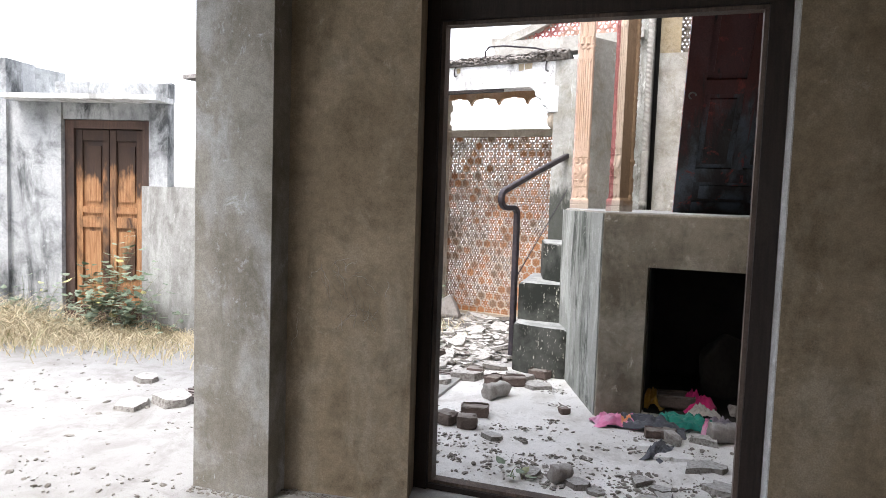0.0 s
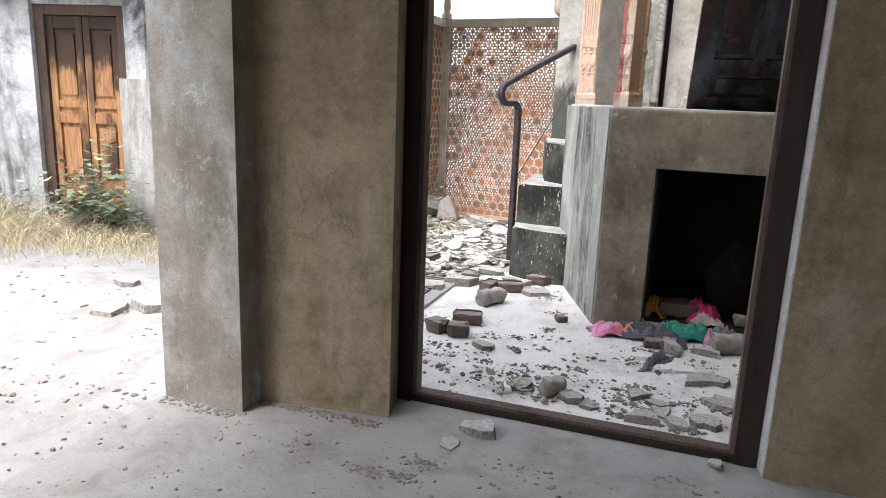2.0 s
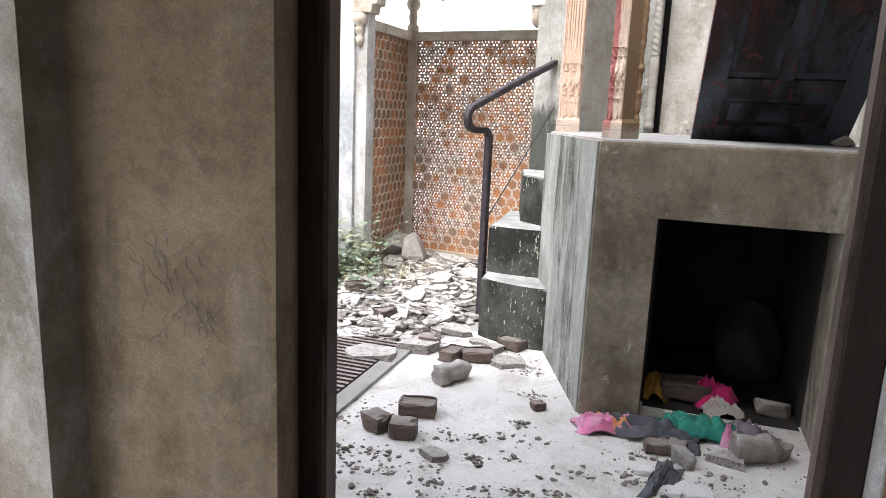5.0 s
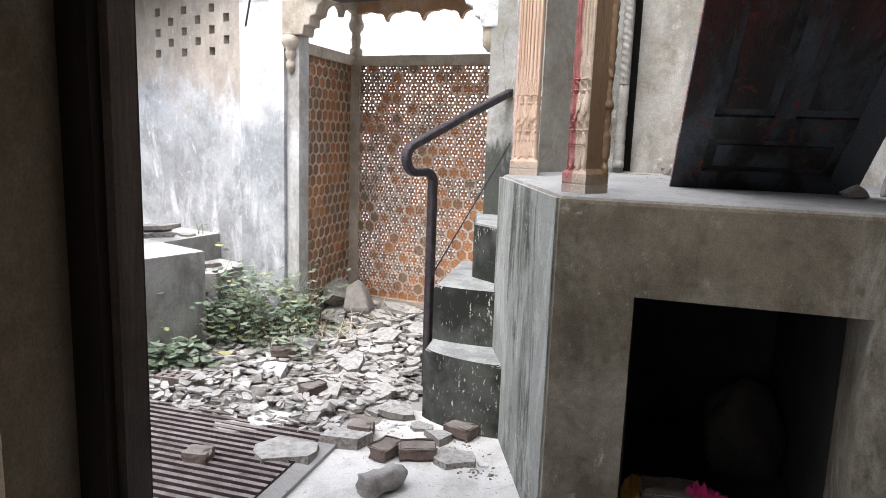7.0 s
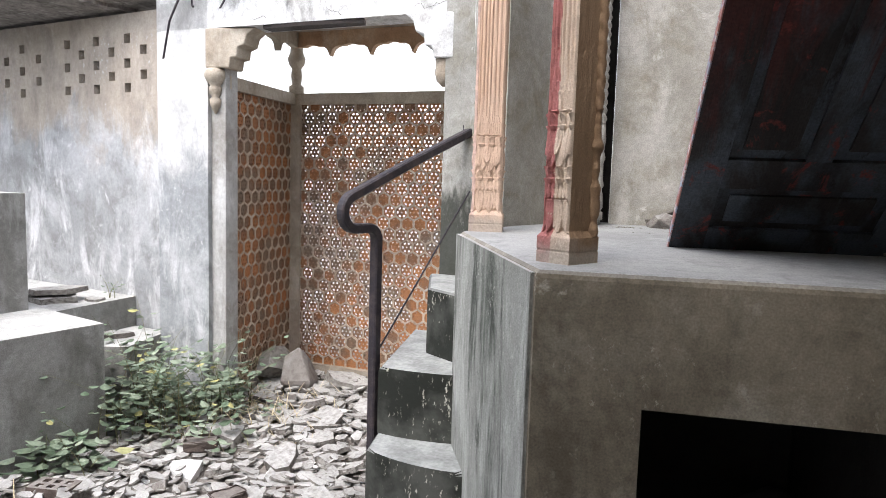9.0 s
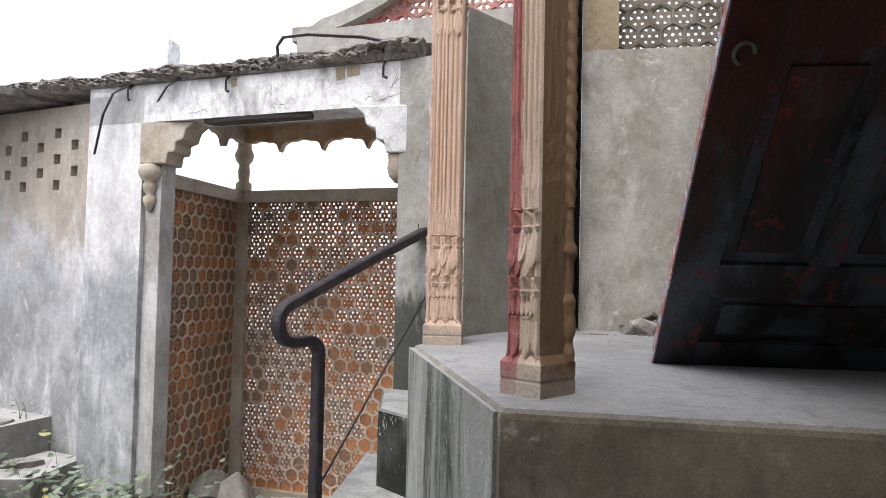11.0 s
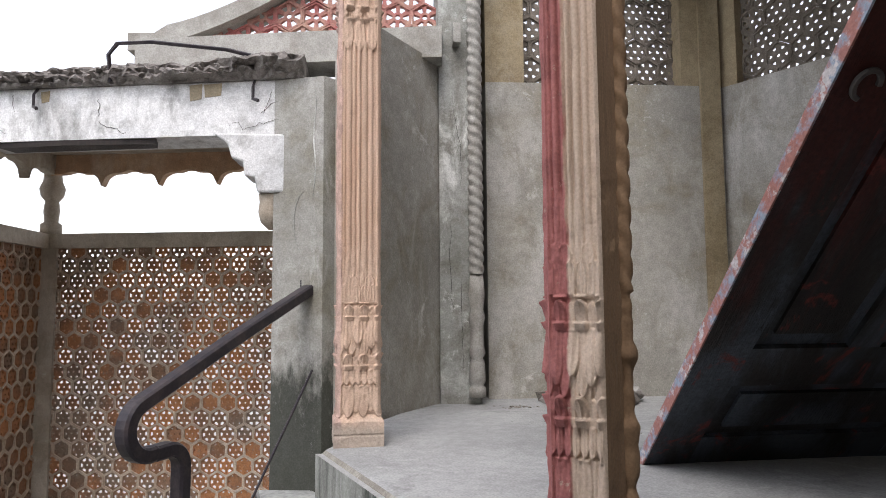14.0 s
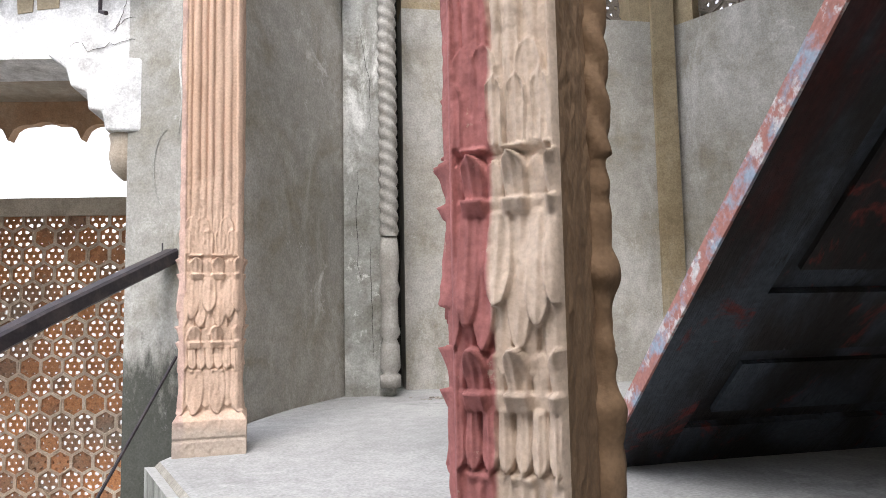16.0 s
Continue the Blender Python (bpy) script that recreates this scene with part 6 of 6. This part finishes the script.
# ---- rags in and before the recess ----
def rag(x, y, sx, sy, h, material, label, seed, spin=0, z=0.0, crease=1.0):
    t = empty("rag", pose(x, y, z, 0, 0, spin), label, "cloth", "rags at the recess")
    n = 34
    bm = bmesh.new()
    grid = []
    for i in range(n + 1):
        row = []
        for j in range(n + 1):
            u, v = i / n * 2 - 1, j / n * 2 - 1
            edge = 1 - min(1.0, (u * u + v * v) * 0.75) ** 1.5
            k = 1 + 0.35 * noise.noise((u * 1.3, v * 1.3, seed + 5.0))
            fold = 0.22 + 0.45 * noise.noise((u * 1.1, v * 1.3, seed * 1.7)) + 0.75 * crease * abs(noise.noise((u * 3.4 + seed, v * 4.6, seed))) + 0.34 * crease * abs(noise.noise((u * 9.0, v * 8.0 + seed, 3.0)))
            row.append(bm.verts.new((u * sx * k, v * sy * k, 0.004 + max(0.0, h * (0.25 + 1.3 * fold) * edge))))
        grid.append(row)
    for i in range(n):
        for j in range(n):
            f = bm.faces.new((grid[i][j], grid[i + 1][j], grid[i + 1][j + 1], grid[i][j + 1]))
            f.smooth = True
    ob = part("cloth", bm, material, t)
    s = ob.modifiers.new("thick", "SOLIDIFY")
    s.thickness = 0.003
    return t


rag(-0.30, 4.13, 0.15, 0.08, 0.065, cloth_pink, "crumpled pink and orange printed cloth", 1.0, 10)
rag(-0.13, 4.13, 0.22, 0.09, 0.07, cloth_grey, "crumpled charcoal cloth spread on the floor", 2.0, -8)
rag(0.09, 4.24, 0.18, 0.10, 0.08, cloth_green, "crumpled bright green cloth", 3.0, 5)
rag(-0.05, 3.74, 0.05, 0.15, 0.04, cloth_grey, "strip of dark grey cloth trailing on the floor", 4.0, -12)
rag(0.31, 4.27, 0.12, 0.08, 0.06, cloth_mauve, "mauve grey rag beside the green cloth", 5.0, -10)
rag(0.21, 4.20, 0.05, 0.05, 0.07, cloth_pink, "small pink rag among the others", 8.0, 30)
rag(0.17, 4.62, 0.10, 0.09, 0.15, cloth_hot, "magenta cloth bundle in the recess", 6.0, 0, 0.0, 0.35)
rag(0.20, 4.50, 0.09, 0.06, 0.10, cloth_white, "soiled white cloth bundle in the recess", 7.0, 20, 0.0, 0.4)
rag(-0.10, 4.62, 0.07, 0.10, 0.15, cloth_yellow, "ochre cloth bundle against the recess side", 9.0, 0, 0.0, 0.4)
brick(0.03, 4.62, 5, 2, 0.01, "grey brick standing among rags in the recess", 1.4)
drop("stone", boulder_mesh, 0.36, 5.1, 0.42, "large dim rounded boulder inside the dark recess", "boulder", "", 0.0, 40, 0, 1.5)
drop("stone", rock_meshes[2], 0.42, 4.6, 0.2, "grey stone lump on the recess floor", "stone", "loose stones", 0.0, 10, 0, 1.2)


# ---- plants ----
def plant(name, label, cx, cy, spread_x, spread_y, height, stems, per_stem, size, seed, material, lean=0.35, base_z=0.0):
    r = random.Random(seed)
    thing = empty(name, pose(cx, cy, base_z), label, "plant")
    sv, sf, lv, lf = [], [], [], []
    for _ in range(stems):
        x, y = r.gauss(0, spread_x * 0.5), r.gauss(0, spread_y * 0.5)
        h = height * r.uniform(0.45, 1.0) * max(0.4, 1 - 0.35 * (abs(x) / spread_x + abs(y) / spread_y))
        dx, dy = r.gauss(0, lean) * h, r.gauss(0, lean) * h
        prev = None
        n = 6
        for i in range(n + 1):
            t = i / n
            p = Vector((x + dx * t * t, y + dy * t * t, h * t * (1 - 0.12 * t)))
            w = 0.004 * (1 - 0.7 * t)
            o = len(sv)
            sv += [(p.x - w, p.y, p.z), (p.x + w, p.y - w, p.z), (p.x, p.y + w, p.z)]
            if prev is not None:
                for a in range(3):
                    b = (a + 1) % 3
                    sf.append((prev + a, prev + b, o + b, o + a))
            prev = o
        for _ in range(per_stem):
            t = r.uniform(0.2, 1.0)
            p = Vector((x + dx * t * t, y + dy * t * t, h * t * (1 - 0.12 * t)))
            a = r.uniform(0, 2 * math.pi)
            s = size * r.uniform(0.5, 1.25)
            out = Vector((math.cos(a), math.sin(a), r.uniform(-0.35, 0.4))).normalized()
            sidev = out.cross(Vector((r.uniform(-0.3, 0.3), r.uniform(-0.3, 0.3), 1))).normalized()
            nrm = out.cross(sidev).normalized()
            root = p + out * s * r.uniform(0.1, 0.8)
            if root.z < 0.02:
                root.z = 0.02
            o = len(lv)
            shape = ((0, 0, 0), (0.35, 0.34, 0.05), (0.7, 0.28, 0.03), (1.0, 0, -0.08), (0.7, -0.28, 0.03), (0.35, -0.34, 0.05), (0.5, 0, -0.03))
            lv += [tuple(root + out * (s * a1) + sidev * (s * b1) + nrm * (s * c1)) for a1, b1, c1 in shape]
            lf += [(o, o + 1, o + 6), (o + 1, o + 2, o + 6), (o + 2, o + 3, o + 6), (o + 3, o + 4, o + 6), (o + 4, o + 5, o + 6), (o + 5, o, o + 6)]
    for nm, vs, fs, mat in (("stem", sv, sf, twig), ("foliage", lv, lf, material)):
        me = bpy.data.meshes.new(nm)
        me.from_pydata(vs, [], fs)
        me.materials.append(mat)
        ob = new(nm, me)
        ob.parent = thing
        tagged(ob, kind="stuff")
    return thing


plant("bush", "leafy green weed clump growing among the rubble", -2.74, 5.88, 0.50, 0.40, 0.84, 105, 11, 0.064, 21, leaves, 0.4)
plant("bush", "low green weed clump beside the cement block", -2.50, 6.28, 0.24, 0.25, 0.60, 34, 9, 0.056, 22, leaves, 0.4)
plant("weed", "small pale green weed at the block foot", -2.82, 5.3, 0.2, 0.14, 0.32, 14, 9, 0.085, 23, leaves)
plant("weed", "small green weed at the block foot", -3.02, 5.0, 0.10, 0.08, 0.25, 6, 7, 0.065, 24, leaves)
plant("weed", "single wispy weed growing on the ledge", -3.45, 6.45, 0.03, 0.03, 0.35, 3, 5, 0.035, 25, leaves, base_z=0.62)
plant("weed", "tiny green seedling in the cement floor", -0.68, 3.10, 0.03, 0.02, 0.11, 3, 3, 0.06, 26, leaves)
plant("bush", "green bush growing before the old door", -4.74, 4.76, 0.40, 0.14, 1.1, 42, 13, 0.085, 27, leaves, 0.4)
plant("weed", "sprawling weed with yellowing leaves by the wall", -5.55, 4.5, 0.6, 0.16, 0.75, 26, 6, 0.07, 28, leaves, 0.5)


def grass(label, cx, cy, sx, sy, n, height, seed, yaw=0.0):
    r = random.Random(seed)
    vs, fs = [], []
    for _ in range(n):
        x, y = r.gauss(0, sx * 0.5), r.gauss(0, sy * 0.5)
        h = height * r.uniform(0.3, 1.0)
        a = r.uniform(0, 2 * math.pi)
        dx, dy = math.cos(a) * h * r.uniform(0.2, 1.3), math.sin(a) * h * r.uniform(0.2, 1.3)
        w = r.uniform(0.002, 0.004)
        o = len(vs)
        for t in (0, 0.5, 1):
            p = (cx + x + dx * t * t, cy + y + dy * t * t, h * t * (1 - 0.3 * t))
            vs += [(p[0] - w * (1 - t * 0.8), p[1], p[2]), (p[0] + w * (1 - t * 0.8), p[1] + w, p[2])]
        fs += [(o, o + 1, o + 3, o + 2), (o + 2, o + 3, o + 5, o + 4)]
    me = bpy.data.meshes.new("grass")
    me.from_pydata(vs, [], fs)
    me.materials.append(dry)
    tagged(new("grass", me), label, "grass", kind="stuff")


grass("dry straw-coloured grass along the wall foot", -4.9, 4.52, 1.3, 0.42, 3000, 0.2, 31)
grass("dry straw-coloured grass along the wall foot", -5.8, 4.2, 0.9, 0.5, 3000, 0.42, 32)
grass("dry straw-coloured grass along the wall foot", -4.2, 4.9, 0.5, 0.25, 900, 0.15, 33)
grass("dry blades among the rubble weeds", -2.3, 6.2, 0.5, 0.5, 260, 0.2, 34)
